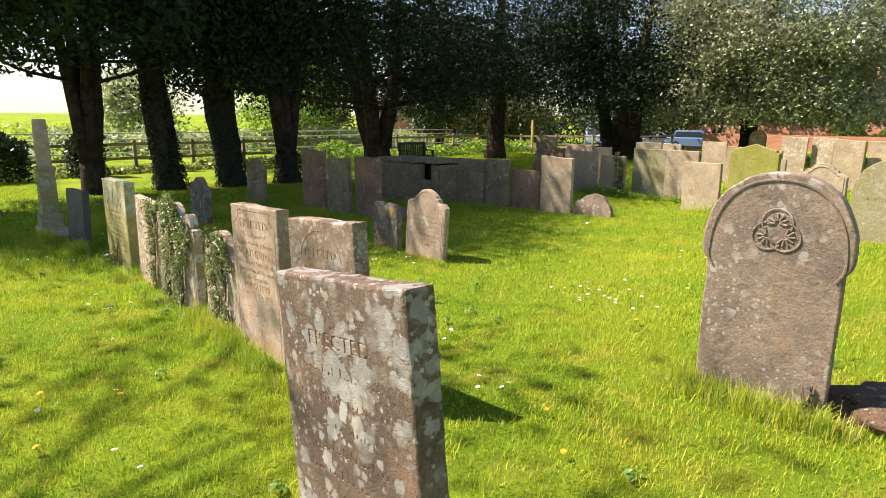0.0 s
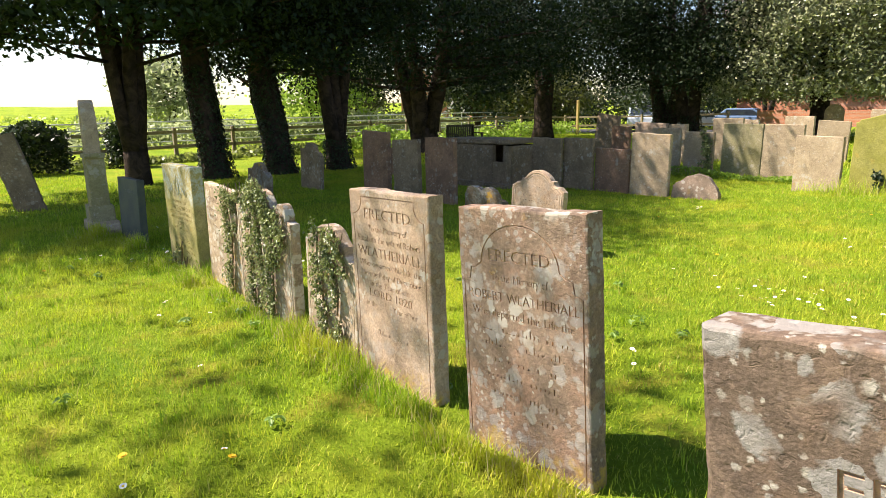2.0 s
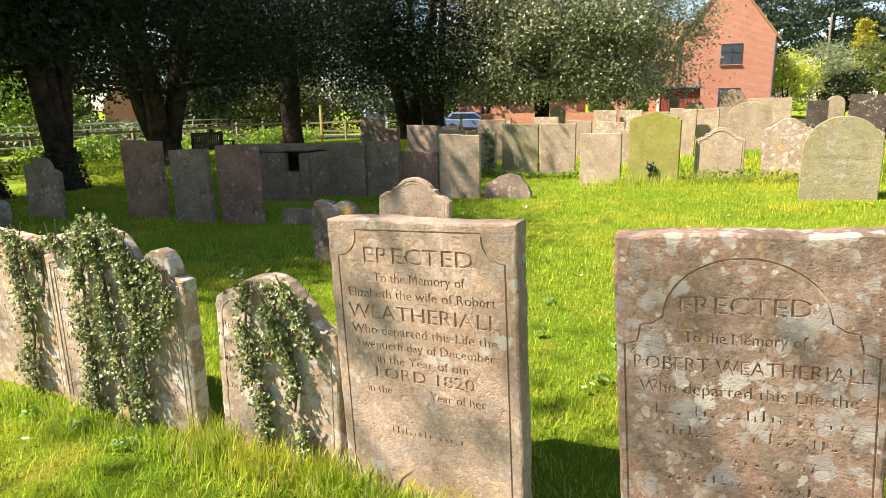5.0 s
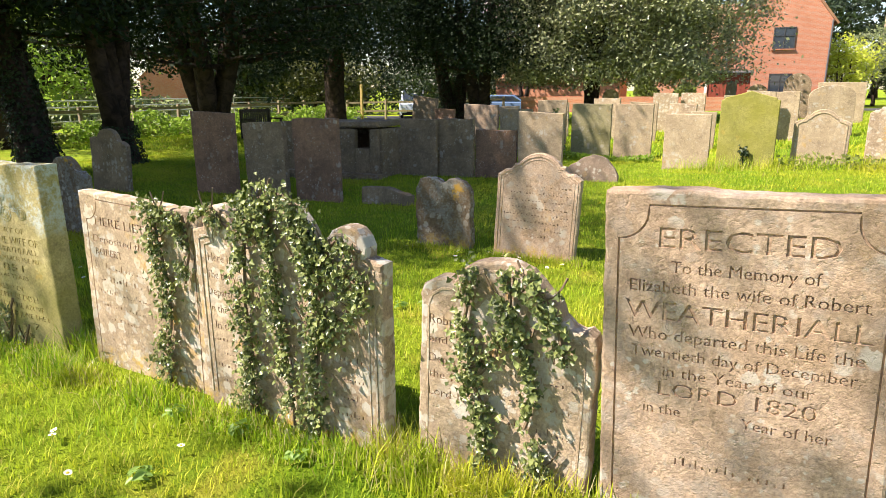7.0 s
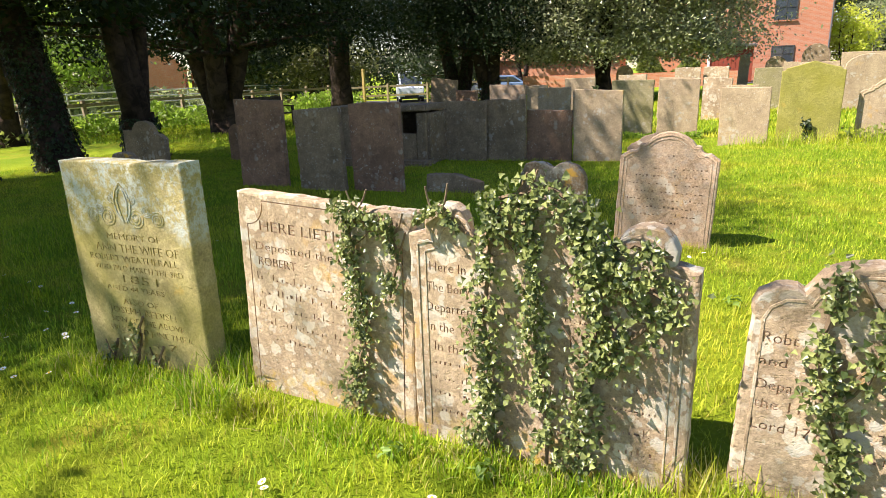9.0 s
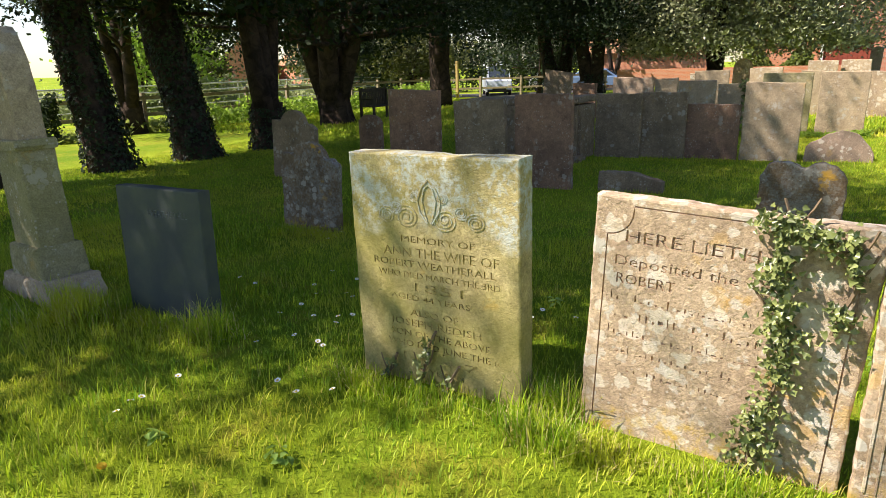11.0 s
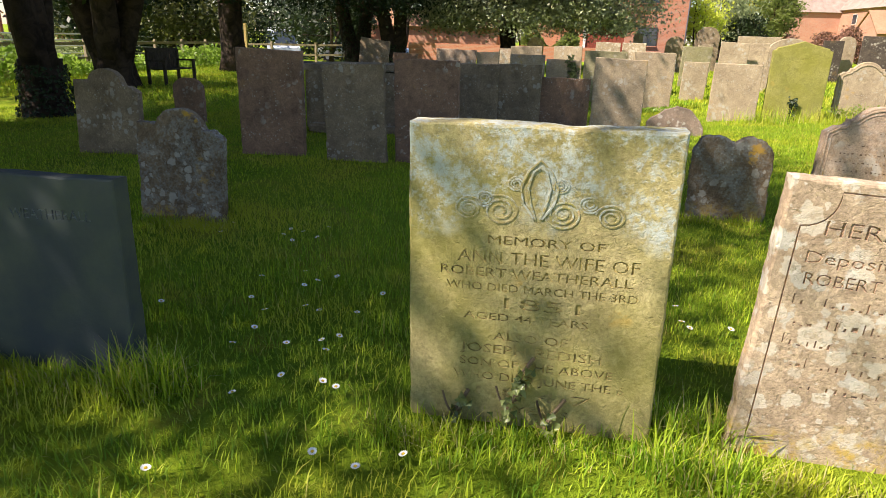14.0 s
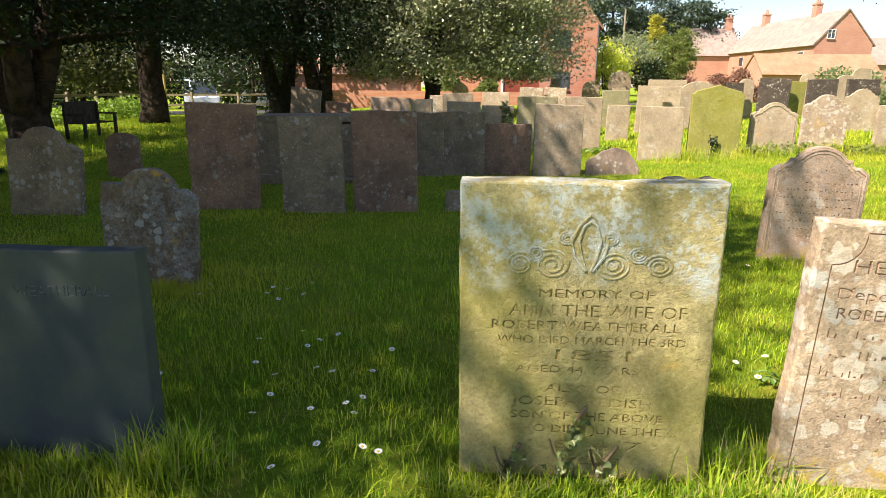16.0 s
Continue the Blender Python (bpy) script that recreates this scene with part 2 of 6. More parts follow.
GRASS = grass_material("grass_blades")
_m = Mat("turf", rough=0.95, spec=0.1)
_w = _m.world_coords()
_c = _m.mix(_m.ramp(_m.noise(0.5, 5, 0.6, 0, _w), [(0.35, 0.0), (0.65, 1.0)]), (0.16, 0.28, 0.014), (0.32, 0.41, 0.024))
_c = _m.mix(_m.ramp(_m.noise(2.2, 5, 0.65, 0.3, _w), [(0.52, 0.0), (0.66, 0.6)]), _c, (0.42, 0.36, 0.05))
_c = _m.mix(0.7, _c, _m.ramp(_m.noise(45, 5, 0.7, 0, _w), [(0.3, 0.45), (0.72, 1.0)]), "MULTIPLY")
_m.colour(_c)
_m.bump(_m.noise(38, 6, 0.75, 0, _w), 0.9, 0.05)
TURF = _m.m

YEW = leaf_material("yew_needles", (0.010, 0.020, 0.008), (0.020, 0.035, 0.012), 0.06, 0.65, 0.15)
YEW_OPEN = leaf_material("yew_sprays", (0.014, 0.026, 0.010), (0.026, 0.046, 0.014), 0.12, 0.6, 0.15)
HOLLY = leaf_material("holly_leaves", (0.065, 0.09, 0.045), (0.40, 0.415, 0.23), 0.16, 0.34, 0.5)
IVY = leaf_material("ivy_leaves", (0.035, 0.062, 0.022), (0.28, 0.32, 0.105), 0.22, 0.36, 0.5)
IVY_DARK = leaf_material("dark_ivy_leaves", (0.014, 0.028, 0.009), (0.035, 0.055, 0.018), 0.15, 0.45, 0.3)
SHRUB = leaf_material("shrub_leaves", (0.09, 0.13, 0.03), (0.22, 0.26, 0.06), 0.5)
HEDGE = leaf_material("hedge_leaves", (0.14, 0.18, 0.08), (0.32, 0.36, 0.18), 0.55)
LIME = leaf_material("lime_yellow_leaves", (0.36, 0.44, 0.04), (0.60, 0.62, 0.08), 0.45)
GOLDEN = leaf_material("golden_conifer_sprays", (0.28, 0.28, 0.02), (0.42, 0.38, 0.03), 0.3)
PINE = leaf_material("pine_needles", (0.025, 0.045, 0.025), (0.055, 0.085, 0.045), 0.2)
BLOSSOM = leaf_material("pink_blossom", (0.62, 0.32, 0.38), (0.80, 0.55, 0.58), 0.4)
COPPER = leaf_material("copper_hedge_leaves", (0.17, 0.085, 0.055), (0.30, 0.16, 0.11), 0.3)
FRESH = leaf_material("fresh_green_leaves", (0.14, 0.24, 0.03), (0.26, 0.38, 0.05), 0.5)
MEADOW = leaf_material("meadow_grass", (0.18, 0.27, 0.02), (0.34, 0.42, 0.05), 0.5)
# SHRUB at about half the brightness: shade put into the leaf colour
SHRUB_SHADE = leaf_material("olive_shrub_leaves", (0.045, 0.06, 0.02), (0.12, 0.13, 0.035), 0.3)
WEED = leaf_material("weed_leaves", (0.13, 0.24, 0.04), (0.24, 0.36, 0.08), 0.4)
STRAW = leaf_material("dry_straw_blades", (0.36, 0.32, 0.12), (0.58, 0.50, 0.24), 0.35)

_m = Mat("yew_bark", rough=0.95, spec=0.1)
_c = _m.mix(_m.ramp(_m.noise(4, 5, 0.65, 0.8), [(0.4, 0.0), (0.65, 1.0)]), (0.030, 0.023, 0.019), (0.080, 0.056, 0.043))
_m.colour(_c)
_m.bump(_m.noise(14, 7, 0.7, 1.0), 1.0, 0.05)
BARK = _m.m


def wood_material(name, a, b, scale=9.0):
    m = Mat(name, rough=0.85, spec=0.2)
    m.colour(m.mix(m.ramp(m.noise(scale, 6, 0.65, 1.5), [(0.35, 0.0), (0.65, 1.0)]), a, b))
    m.bump(m.noise(40, 5, 0.6, 1.0), 0.4, 0.01)
    return m.m


FENCE_WOOD = wood_material("weathered_fence_wood", (0.24, 0.19, 0.125), (0.38, 0.31, 0.22))
BENCH_WOOD = wood_material("dark_bench_wood", (0.045, 0.037, 0.03), (0.085, 0.07, 0.055))
SHED_WOOD = wood_material("red_stained_boards", (0.20, 0.045, 0.03), (0.30, 0.075, 0.045))


def brick_material(name, a, b, mortar):
    m = Mat(name, rough=0.9, spec=0.15)
    at = m.node("ShaderNodeTexCoord").outputs["Object"]
    sep = m.node("ShaderNodeSeparateXYZ")
    m.link(at, sep.inputs[0])
    comb = m.node("ShaderNodeCombineXYZ")
    m.link(m.maths("ADD", sep.outputs[0], sep.outputs[1]), comb.inputs[0])
    m.link(sep.outputs[2], comb.inputs[1])
    n = m.node("ShaderNodeTexBrick", Scale=1.0)
    n.inputs["Color1"].default_value, n.inputs["Color2"].default_value, n.inputs["Mortar"].default_value = (*a, 1), (*b, 1), (*mortar, 1)
    n.inputs["Brick Width"].default_value, n.inputs["Row Height"].default_value, n.inputs["Mortar Size"].default_value = 0.225, 0.075, 0.008
    m.link(comb.outputs[0], n.inputs["Vector"])
    c = m.mix(m.ramp(m.noise(0.7, 5, 0.6), [(0.35, 0.0), (0.7, 0.35)]), n.outputs["Color"], tuple(v * 0.7 for v in a))
    m.colour(c)
    m.bump(n.outputs["Fac"], -0.4, 0.01)
    return m.m


BRICK = brick_material("orange_red_brick", (0.44, 0.165, 0.095), (0.52, 0.215, 0.13), (0.42, 0.32, 0.25))
BRICK_OLD = brick_material("old_soft_brick", (0.46, 0.20, 0.13), (0.53, 0.26, 0.17), (0.45, 0.36, 0.29))


def tile_material(name, a, b, row=0.3):
    m = Mat(name, rough=0.85, spec=0.2)
    w = m.node("ShaderNodeTexWave", Scale=1.0 / row * 0.5, Distortion=0.4)
    w.wave_type, w.bands_direction = "BANDS", "Z"
    m.link(m.node("ShaderNodeTexCoord").outputs["Object"], w.inputs["Vector"])
    c = m.mix(m.ramp(m.noise(1.6, 6, 0.7), [(0.35, 0.0), (0.65, 1.0)]), a, b)
    c = m.mix(0.5, c, m.ramp(w.outputs["Fac"], [(0.1, 0.45), (0.4, 1.0)]), "MULTIPLY")
    m.colour(c)
    m.bump(w.outputs["Fac"], 0.5, 0.04)
    return m.m


PANTILE = tile_material("orange_pantiles", (0.32, 0.165, 0.095), (0.41, 0.235, 0.145))
PLAINTILE = tile_material("faded_plain_tiles", (0.25, 0.185, 0.155), (0.35, 0.28, 0.24), 0.22)


def plain_material(name, c, rough=0.6, metal=0.0, spec=0.4, vary=0.25):
    m = Mat(name, rough, metal, spec)
    m.colour(m.mix(m.ramp(m.noise(6, 5, 0.65), [(0.35, 0.0), (0.7, vary)]), c, tuple(v * 0.6 for v in c)))
    return m.m


WHITE_PAINT = plain_material("white_paint", (0.78, 0.77, 0.74))
DARK_FRAME = plain_material("dark_window_frame", (0.05, 0.05, 0.055), 0.5)
RAIL_METAL = plain_material("galvanised_rail", (0.55, 0.56, 0.55), 0.45, 0.6)
VAN_PAINT = plain_material("pale_blue_van_paint", (0.50, 0.56, 0.66), 0.3, 0.0, 0.5, 0.1)
CAR_BLUE = plain_material("blue_car_paint", (0.16, 0.25, 0.42), 0.25, 0.2, 0.5, 0.1)
CAR_SILVER = plain_material("silver_car_paint", (0.52, 0.53, 0.54), 0.3, 0.4, 0.5, 0.1)
TYRE = plain_material("tyre_rubber", (0.02, 0.02, 0.02), 0.85)
LEAD = plain_material("lead_grey_pipe", (0.12, 0.12, 0.125), 0.5)
CERAMIC = plain_material("terracotta_pot", (0.44, 0.27, 0.19), 0.8)
ASPHALT = plain_material("asphalt", (0.055, 0.055, 0.055), 0.9)
SOIL = stone_material("bare_soil", (0.23, 0.145, 0.09), (0.14, 0.09, 0.055), pale=0.1, gold=0.0, relief=1.0)
PETAL_WHITE = plain_material("white_petals", (0.80, 0.80, 0.76), 0.7, vary=0.05)
PETAL_YELLOW = plain_material("yellow_florets", (0.78, 0.50, 0.02), 0.7, vary=0.1)
TWIG = plain_material("ivy_stems", (0.19, 0.135, 0.085), 0.9)
GLASS = Mat("window_glass", 0.05, 0.0, 0.8)
GLASS.colour((0.035, 0.045, 0.06))
GLASS = GLASS.m

# ---- building helpers ----


def part(name, bm, material, parent=None, label=""):
    """Links a bmesh as one mesh object under a thing or a part."""
    me = bpy.data.meshes.new(name)
    bm.to_mesh(me)
    bm.free()
    me.materials.append(material)
    ob = new(name, me)
    if parent is not None:
        ob.parent = parent
    if label:
        ob["label"] = label
    return ob


def thing(name, at, label, category, group="", kind=""):
    """An empty at the thing's base."""
    ob = new(name)
    ob.empty_display_size = 0.1
    ob.matrix_basis = at
    return tagged(ob, label, category, group, kind)


def smooth_step(a, b, v):
    u = np.clip((v - a) / (b - a), 0, 1)
    return u * u * (3 - 2 * u)


def lie(x, y):
    """Height of the ground."""
    x, y = np.asarray(x, float), np.asarray(y, float)
    z = -0.018 * np.clip(-4 - x, 0, 26)
    z = z + smooth_step(4, 9, y) * (1 - smooth_step(30, 45, y)) * 0.05 * np.clip(x + 5, 0, 9)
    z = z + 0.06 * smooth_step(-3.6, -2.2, x) * (1 - smooth_step(4, 7, y))
    z = z - 0.5 * smooth_step(28, 44, y) * smooth_step(-10, -22, x)
    z = z + 0.018 * np.sin(x * 1.3 + 0.4 * y) * np.sin(y * 1.1 + 0.7)
    z = z + 2.1 * smooth_step(-38, -150, x)
    return z


def rough_z(x, y):
    return float(lie(x, y))


def box(bm, centre, size, turn=None):
    m = Matrix.Translation(centre) @ (turn or Matrix()) @ Matrix.Diagonal((*size, 1))
    return bmesh.ops.create_cube(bm, size=1.0, matrix=m)["verts"]


def bevelled_box(centre, size, bevel=0.01, turn=None):
    bm = bmesh.new()
    box(bm, centre, size, turn)
    bmesh.ops.bevel(bm, geom=bm.edges[:], offset=bevel, segments=2, affect="EDGES")
    return bm


def tube(bm, path, radii, sides=8, rough=0.0, seed=0.0):
    """A tapered tube along a path."""
    rings = []
    for i, (p, r) in enumerate(zip(path, radii)):
        p = Vector(p)
        d = (Vector(path[min(i + 1, len(path) - 1)]) - Vector(path[max(i - 1, 0)])).normalized()
        a = d.orthogonal().normalized() if abs(d.z) < 0.9 else (Vector((1, 0, 0)) - d * d.x).normalized()
        b = d.cross(a)
        ring = []
        for k in range(sides):
            w = 2 * math.pi * k / sides
            f = r * (1 + rough * noise.noise(Vector((math.cos(w) * 1.7 + seed, math.sin(w) * 1.7, p.z * 0.8 + seed))))
            ring.append(bm.verts.new(p + (a * math.cos(w) + b * math.sin(w)) * f))
        rings.append(ring)
    for r0, r1 in zip(rings, rings[1:]):
        for k in range(sides):
            bm.faces.new((r0[k], r0[(k + 1) % sides], r1[(k + 1) % sides], r1[k]))
    bm.faces.new(rings[0][::-1])
    bm.faces.new(rings[-1])
    return rings


def soften(ob):
    for p in ob.data.polygons:
        p.use_smooth = True
    return ob


def mesh_from_arrays(name, verts, faces, material, parent=None):
    """verts (n,3); faces (m,k) with one k."""
    me = bpy.data.meshes.new(name)
    verts, faces = np.asarray(verts, np.float32), np.asarray(faces, np.int32)
    me.vertices.add(len(verts))
    me.vertices.foreach_set("co", verts.ravel())
    k = faces.shape[1]
    me.loops.add(faces.size)
    me.loops.foreach_set("vertex_index", faces.ravel())
    me.polygons.add(len(faces))
    me.polygons.foreach_set("loop_start", np.arange(0, faces.size, k, dtype=np.int32))
    me.update(calc_edges=True)
    me.materials.append(material)
    ob = new(name, me)
    if parent is not None:
        ob.parent = parent
    return ob


def sprays(name, centres, normals, length, width, material, parent, rng):
    """Foliage far enough off to take one pointed quad a leaf."""
    n = len(centres)
    nor = normals / np.linalg.norm(normals, axis=1, keepdims=True)
    along = np.cross(nor, rng.normal(size=(n, 3)))
    along /= np.linalg.norm(along, axis=1, keepdims=True)
    side = np.cross(nor, along)
    ln = (length * rng.uniform(0.5, 1.4, n))[:, None]
    wd = (width * rng.uniform(0.5, 1.4, n))[:, None]
    v = np.stack([centres - along * ln * 0.5, centres + side * wd * 0.5 - along * ln * 0.05, centres + along * ln * 0.5, centres - side * wd * 0.5 - along * ln * 0.05], 1).reshape(-1, 3)
    return mesh_from_arrays(name, v, np.arange(n)[:, None] * 4 + np.array([[0, 1, 2, 3]]), material, parent)


def leaf_cloud(name, centres, normals, length, width, material, parent, rng, lobed=False):
    """Leaves as small folded blades: 6 points each, two quads about a midrib."""
    n = len(centres)
    nor = normals / np.linalg.norm(normals, axis=1, keepdims=True)
    ref = rng.normal(size=(n, 3))
    along = np.cross(nor, ref)
    along /= np.linalg.norm(along, axis=1, keepdims=True)
    side = np.cross(nor, along)
    ln = (length * rng.uniform(0.6, 1.35, n))[:, None]
    wd = (width * rng.uniform(0.6, 1.35, n))[:, None]
    fold = nor * wd * 0.35
    if lobed:
        pts = [centres - along * ln * 0.3, centres + side * wd * 0.62 - along * ln * 0.12 + fold, centres + side * wd * 0.3 + along * ln * 0.22 + fold,
               centres + along * ln * 0.62, centres - side * wd * 0.3 + along * ln * 0.22 + fold, centres - side * wd * 0.62 - along * ln * 0.12 + fold]
    else:
        pts = [centres - along * ln * 0.5, centres + side * wd * 0.5 - along * ln * 0.15 + fold, centres + side * wd * 0.42 + along * ln * 0.2 + fold,
               centres + along * ln * 0.5, centres - side * wd * 0.42 + along * ln * 0.2 + fold, centres - side * wd * 0.5 - along * ln * 0.15 + fold]
    v = np.stack(pts, 1).reshape(-1, 3)
    base = np.arange(n)[:, None] * 6
    f = np.concatenate([base + np.array([[0, 1, 2, 3]]), base + np.array([[0, 3, 4, 5]])])
    return mesh_from_arrays(name, v, f, material, parent)


# ---- ground ----
_xs = np.concatenate([np.linspace(-400, -60, 18), np.linspace(-55, -20, 36), np.arange(-19.6, 6, 0.2), np.linspace(7, 40, 34), np.linspace(50, 400, 12)])
_ys = np.concatenate([np.linspace(-300, -20, 12), np.linspace(-18, -2, 17), np.arange(-1.6, 16, 0.2), np.linspace(16.5, 60, 60), np.linspace(70, 500, 16)])
_X, _Y = np.meshgrid(_xs, _ys)
_v = np.stack([_X, _Y, lie(_X, _Y)], -1).reshape(-1, 3)
_i = np.arange(_X.size).reshape(_X.shape)
_f = np.stack([_i[:-1, :-1], _i[:-1, 1:], _i[1:, 1:], _i[1:, :-1]], -1).reshape(-1, 4)
ground = mesh_from_arrays("ground", _v, _f, TURF)
soften(ground)
tagged(ground, "lumpy churchyard turf with yellowing mossy patches", "ground", kind="structure")

# ---- headstones ----


def arc(cx, cz, r, a0, a1, n=14, squash=1.0):
    return [(cx + r * math.cos(radians(a0 + (a1 - a0) * i / n)), cz + squash * r * math.sin(radians(a0 + (a1 - a0) * i / n))) for i in range(n + 1)]


def outline(kind, w, h, slope=0.0):
    """Outline of a slab above the ground, from the lower left round to the lower right. slope: how much higher the top's right end is."""
    a = w / 2
    if kind == "flat":
        top = [(-a, h - slope / 2), (-a * 0.3, h - slope * 0.15 + 0.003), (a * 0.4, h + slope * 0.2 - 0.004), (a, h + slope / 2)]
    elif kind == "round":
        top = arc(0, h - a * 0.55, a, 180, 0, 22, 0.55)
    elif kind == "arch":
        top = arc(0, h - a, a, 180, 0, 24)
    elif kind == "hump":
        top = [(-a, h * 0.45), (-a * 0.86, h * 0.6), (-a * 0.6, h * 0.72)] + arc(0, h * 0.62, a * 0.58, 150, 35, 8, h * 0.38 / (a * 0.58)) + [(a * 0.7, h * 0.6), (a * 0.9, h * 0.3)]
    elif kind == "shoulder":
        s = h - 0.27 * w
        top = [(-a, s), (-a * 0.86, s + 0.045 * w)] + arc(-a * 0.76, s + 0.135 * w, 0.075 * w, 250, 360, 4) + arc(0, h - a * 0.62, a * 0.62, 145, 35, 18) + arc(a * 0.76, s + 0.135 * w, 0.075 * w, 180, 290, 4) + [(a * 0.86, s + 0.045 * w), (a, s)]
    elif kind == "ear":
        s = h - 0.2 * w
        top = [(-a, s), (-a * 0.72, s + 0.01)] + arc(0, h - a * 0.56, a * 0.6, 165, 15, 16, 0.93) + [(a * 0.72, s + 0.005), (a * 0.94, s - 0.04), (a, s - 0.06)]
    elif kind == "gable":
        s = h - 0.17 * w
        top = [(-a, s - 0.03), (-a, s), (-a * 0.9, s + 0.01), (-a * 0.86, s + 0.04), (-a * 0.42, h - 0.055), (0, h), (a * 0.42, h - 0.055), (a * 0.86, s + 0.04), (a * 0.9, s + 0.01), (a, s), (a, s - 0.03)]
    elif kind == "gothic":
        top = [(-a * 0.90, h * 0.60), (-a * 0.98, h * 0.635), (-a, h * 0.66)] + [(-a * math.cos(u) ** 0.9, h * 0.66 + h * 0.34 * math.sin(u) ** 0.86) for u in np.linspace(0.1, math.pi / 2 - 0.05, 12)] + \
              [(a * math.cos(u) ** 0.9, h * 0.66 + h * 0.34 * math.sin(u) ** 0.86) for u in np.linspace(math.pi / 2 - 0.05, 0.1, 12)] + [(a, h * 0.66), (a * 0.98, h * 0.635), (a * 0.90, h * 0.60)]
    elif kind == "twin":
        top = [(-a, h * 0.80), (-a * 0.93, h * 0.87)] + arc(-a * 0.46, h * 0.86, a * 0.46, 165, 50, 8, h * 0.14 / (a * 0.46)) + [(-a * 0.04, h * 0.925), (a * 0.06, h * 0.92)] + arc(a * 0.48, h * 0.86, a * 0.44, 135, 15, 8, h * 0.125 / (a * 0.44)) + [(a * 0.97, h * 0.85), (a, h * 0.76)]
    elif kind == "triple":
        top = [(-a, 0.83 * h), (-a * 0.9, 0.845 * h)] + arc(-a * 0.70, 0.87 * h, a * 0.17, 200, -10, 8) + [(-a * 0.48, 0.85 * h)] + arc(-0.02, 0.80 * h, a * 0.40, 165, 15, 14, h * 0.2 / (a * 0.40)) + \
              [(a * 0.46, 0.85 * h)] + arc(a * 0.68, 0.84 * h, a * 0.19, 185, -15, 8) + [(a * 0.9, 0.81 * h), (a, 0.80 * h)]
    elif kind == "scroll":
        top = [(-a, h * 0.80), (-a * 0.95, h * 0.845), (-a * 0.82, h * 0.88), (-a * 0.66, h * 0.885), (-a * 0.60, h * 0.872)] + arc(-0.02, h * 0.84, a * 0.53, 160, 26, 14, h * 0.16 / (a * 0.53)) + [(a * 0.56, h * 0.86), (a * 0.62, h * 0.81), (a * 0.72, h * 0.775), (a * 0.82, h * 0.765), (a * 0.89, h * 0.775), (a * 0.97, h * 0.755), (a, h * 0.72)]
    lo = -0.18
    foot = 0.9 * a if kind == "gothic" else a
    return [(-foot, lo)] + top + [(foot, lo)]


def resample(pts, step):
    out = []
    for (x0, z0), (x1, z1) in zip(pts, pts[1:]):
        n = max(1, int(math.hypot(x1 - x0, z1 - z0) / step))
        out += [(x0 + (x1 - x0) * i / n, z0 + (z1 - z0) * i / n) for i in range(n)]
    return out + [pts[-1]]


def slab_bmesh(pts, thick, step=0.025, wear=0.004, bevel=0.009, seed=0.0):
    """A slab from an outline: worn edges, rounded arrises, gently uneven faces."""
    pts = resample(pts, step)
    n = len(pts)
    nrm = []
    for i in range(n):
        (x0, z0), (x1, z1) = pts[max(i - 1, 0)], pts[min(i + 1, n - 1)]
        l = math.hypot(x1 - x0, z1 - z0) or 1
        nrm.append(((z1 - z0) / l, -(x1 - x0) / l))     # points inwards
    worn = []
    for (x, z), (nx, nz) in zip(pts, nrm):
        d = wear * (noise.noise(Vector((x * 9 + seed, z * 9, seed))) + 0.8 * noise.noise(Vector((x * 31, z * 31 + seed, seed)))) + max(0, noise.noise(Vector((x * 5, z * 5, seed * 2))) - 0.35) * wear * 5
        worn.append((x + nx * d, z + nz * d))
    bm = bmesh.new()
    rings = []
    for y, inset in ((-thick / 2, bevel), (-thick / 2 + bevel * 0.35, bevel * 0.3), (-thick / 2 + bevel, 0), (thick / 2 - bevel, 0), (thick / 2 - bevel * 0.35, bevel * 0.3), (thick / 2, bevel)):
        ring = []
        for (x, z), (nx, nz) in zip(worn, nrm):
            j = 1 + 0.7 * noise.noise(Vector((x * 17 + seed, z * 17, y * 9)))
            ring.append(bm.verts.new((x + nx * inset * j, y, z + nz * inset * j)))
        rings.append(ring)
    for r0, r1 in zip(rings, rings[1:]):
        for i in range(n - 1):
            bm.faces.new((r0[i], r0[i + 1], r1[i + 1], r1[i]))
        bm.faces.new((r0[n - 1], r0[0], r1[0], r1[n - 1]))
    bm.faces.new(rings[0][::-1])
    bm.faces.new(rings[-1])
    bmesh.ops.recalc_face_normals(bm, faces=bm.faces[:])
    return bm


def strip(path, width, y, proud=0.002):
    """A thin band along a 2D path on the face at depth y."""
    bm = bmesh.new()
    prev = None
    for i, (x, z) in enumerate(path):
        (x0, z0), (x1, z1) = path[max(i - 1, 0)], path[min(i + 1, len(path) - 1)]
        l = math.hypot(x1 - x0, z1 - z0) or 1
        nx, nz = (z1 - z0) / l * width / 2, -(x1 - x0) / l * width / 2
        cur = [bm.verts.new((x + nx, y + 0.004, z + nz)), bm.verts.new((x + nx * 0.6, y - proud, z + nz * 0.6)), bm.verts.new((x - nx * 0.6, y - proud, z - nz * 0.6)), bm.verts.new((x - nx, y + 0.004, z - nz))]
        if prev:
            for k in range(3):
                bm.faces.new((prev[k], prev[k + 1], cur[k + 1], cur[k]))
        prev = cur
    bmesh.ops.recalc_face_normals(bm, faces=bm.faces[:])
    return bm


CUTS = {}


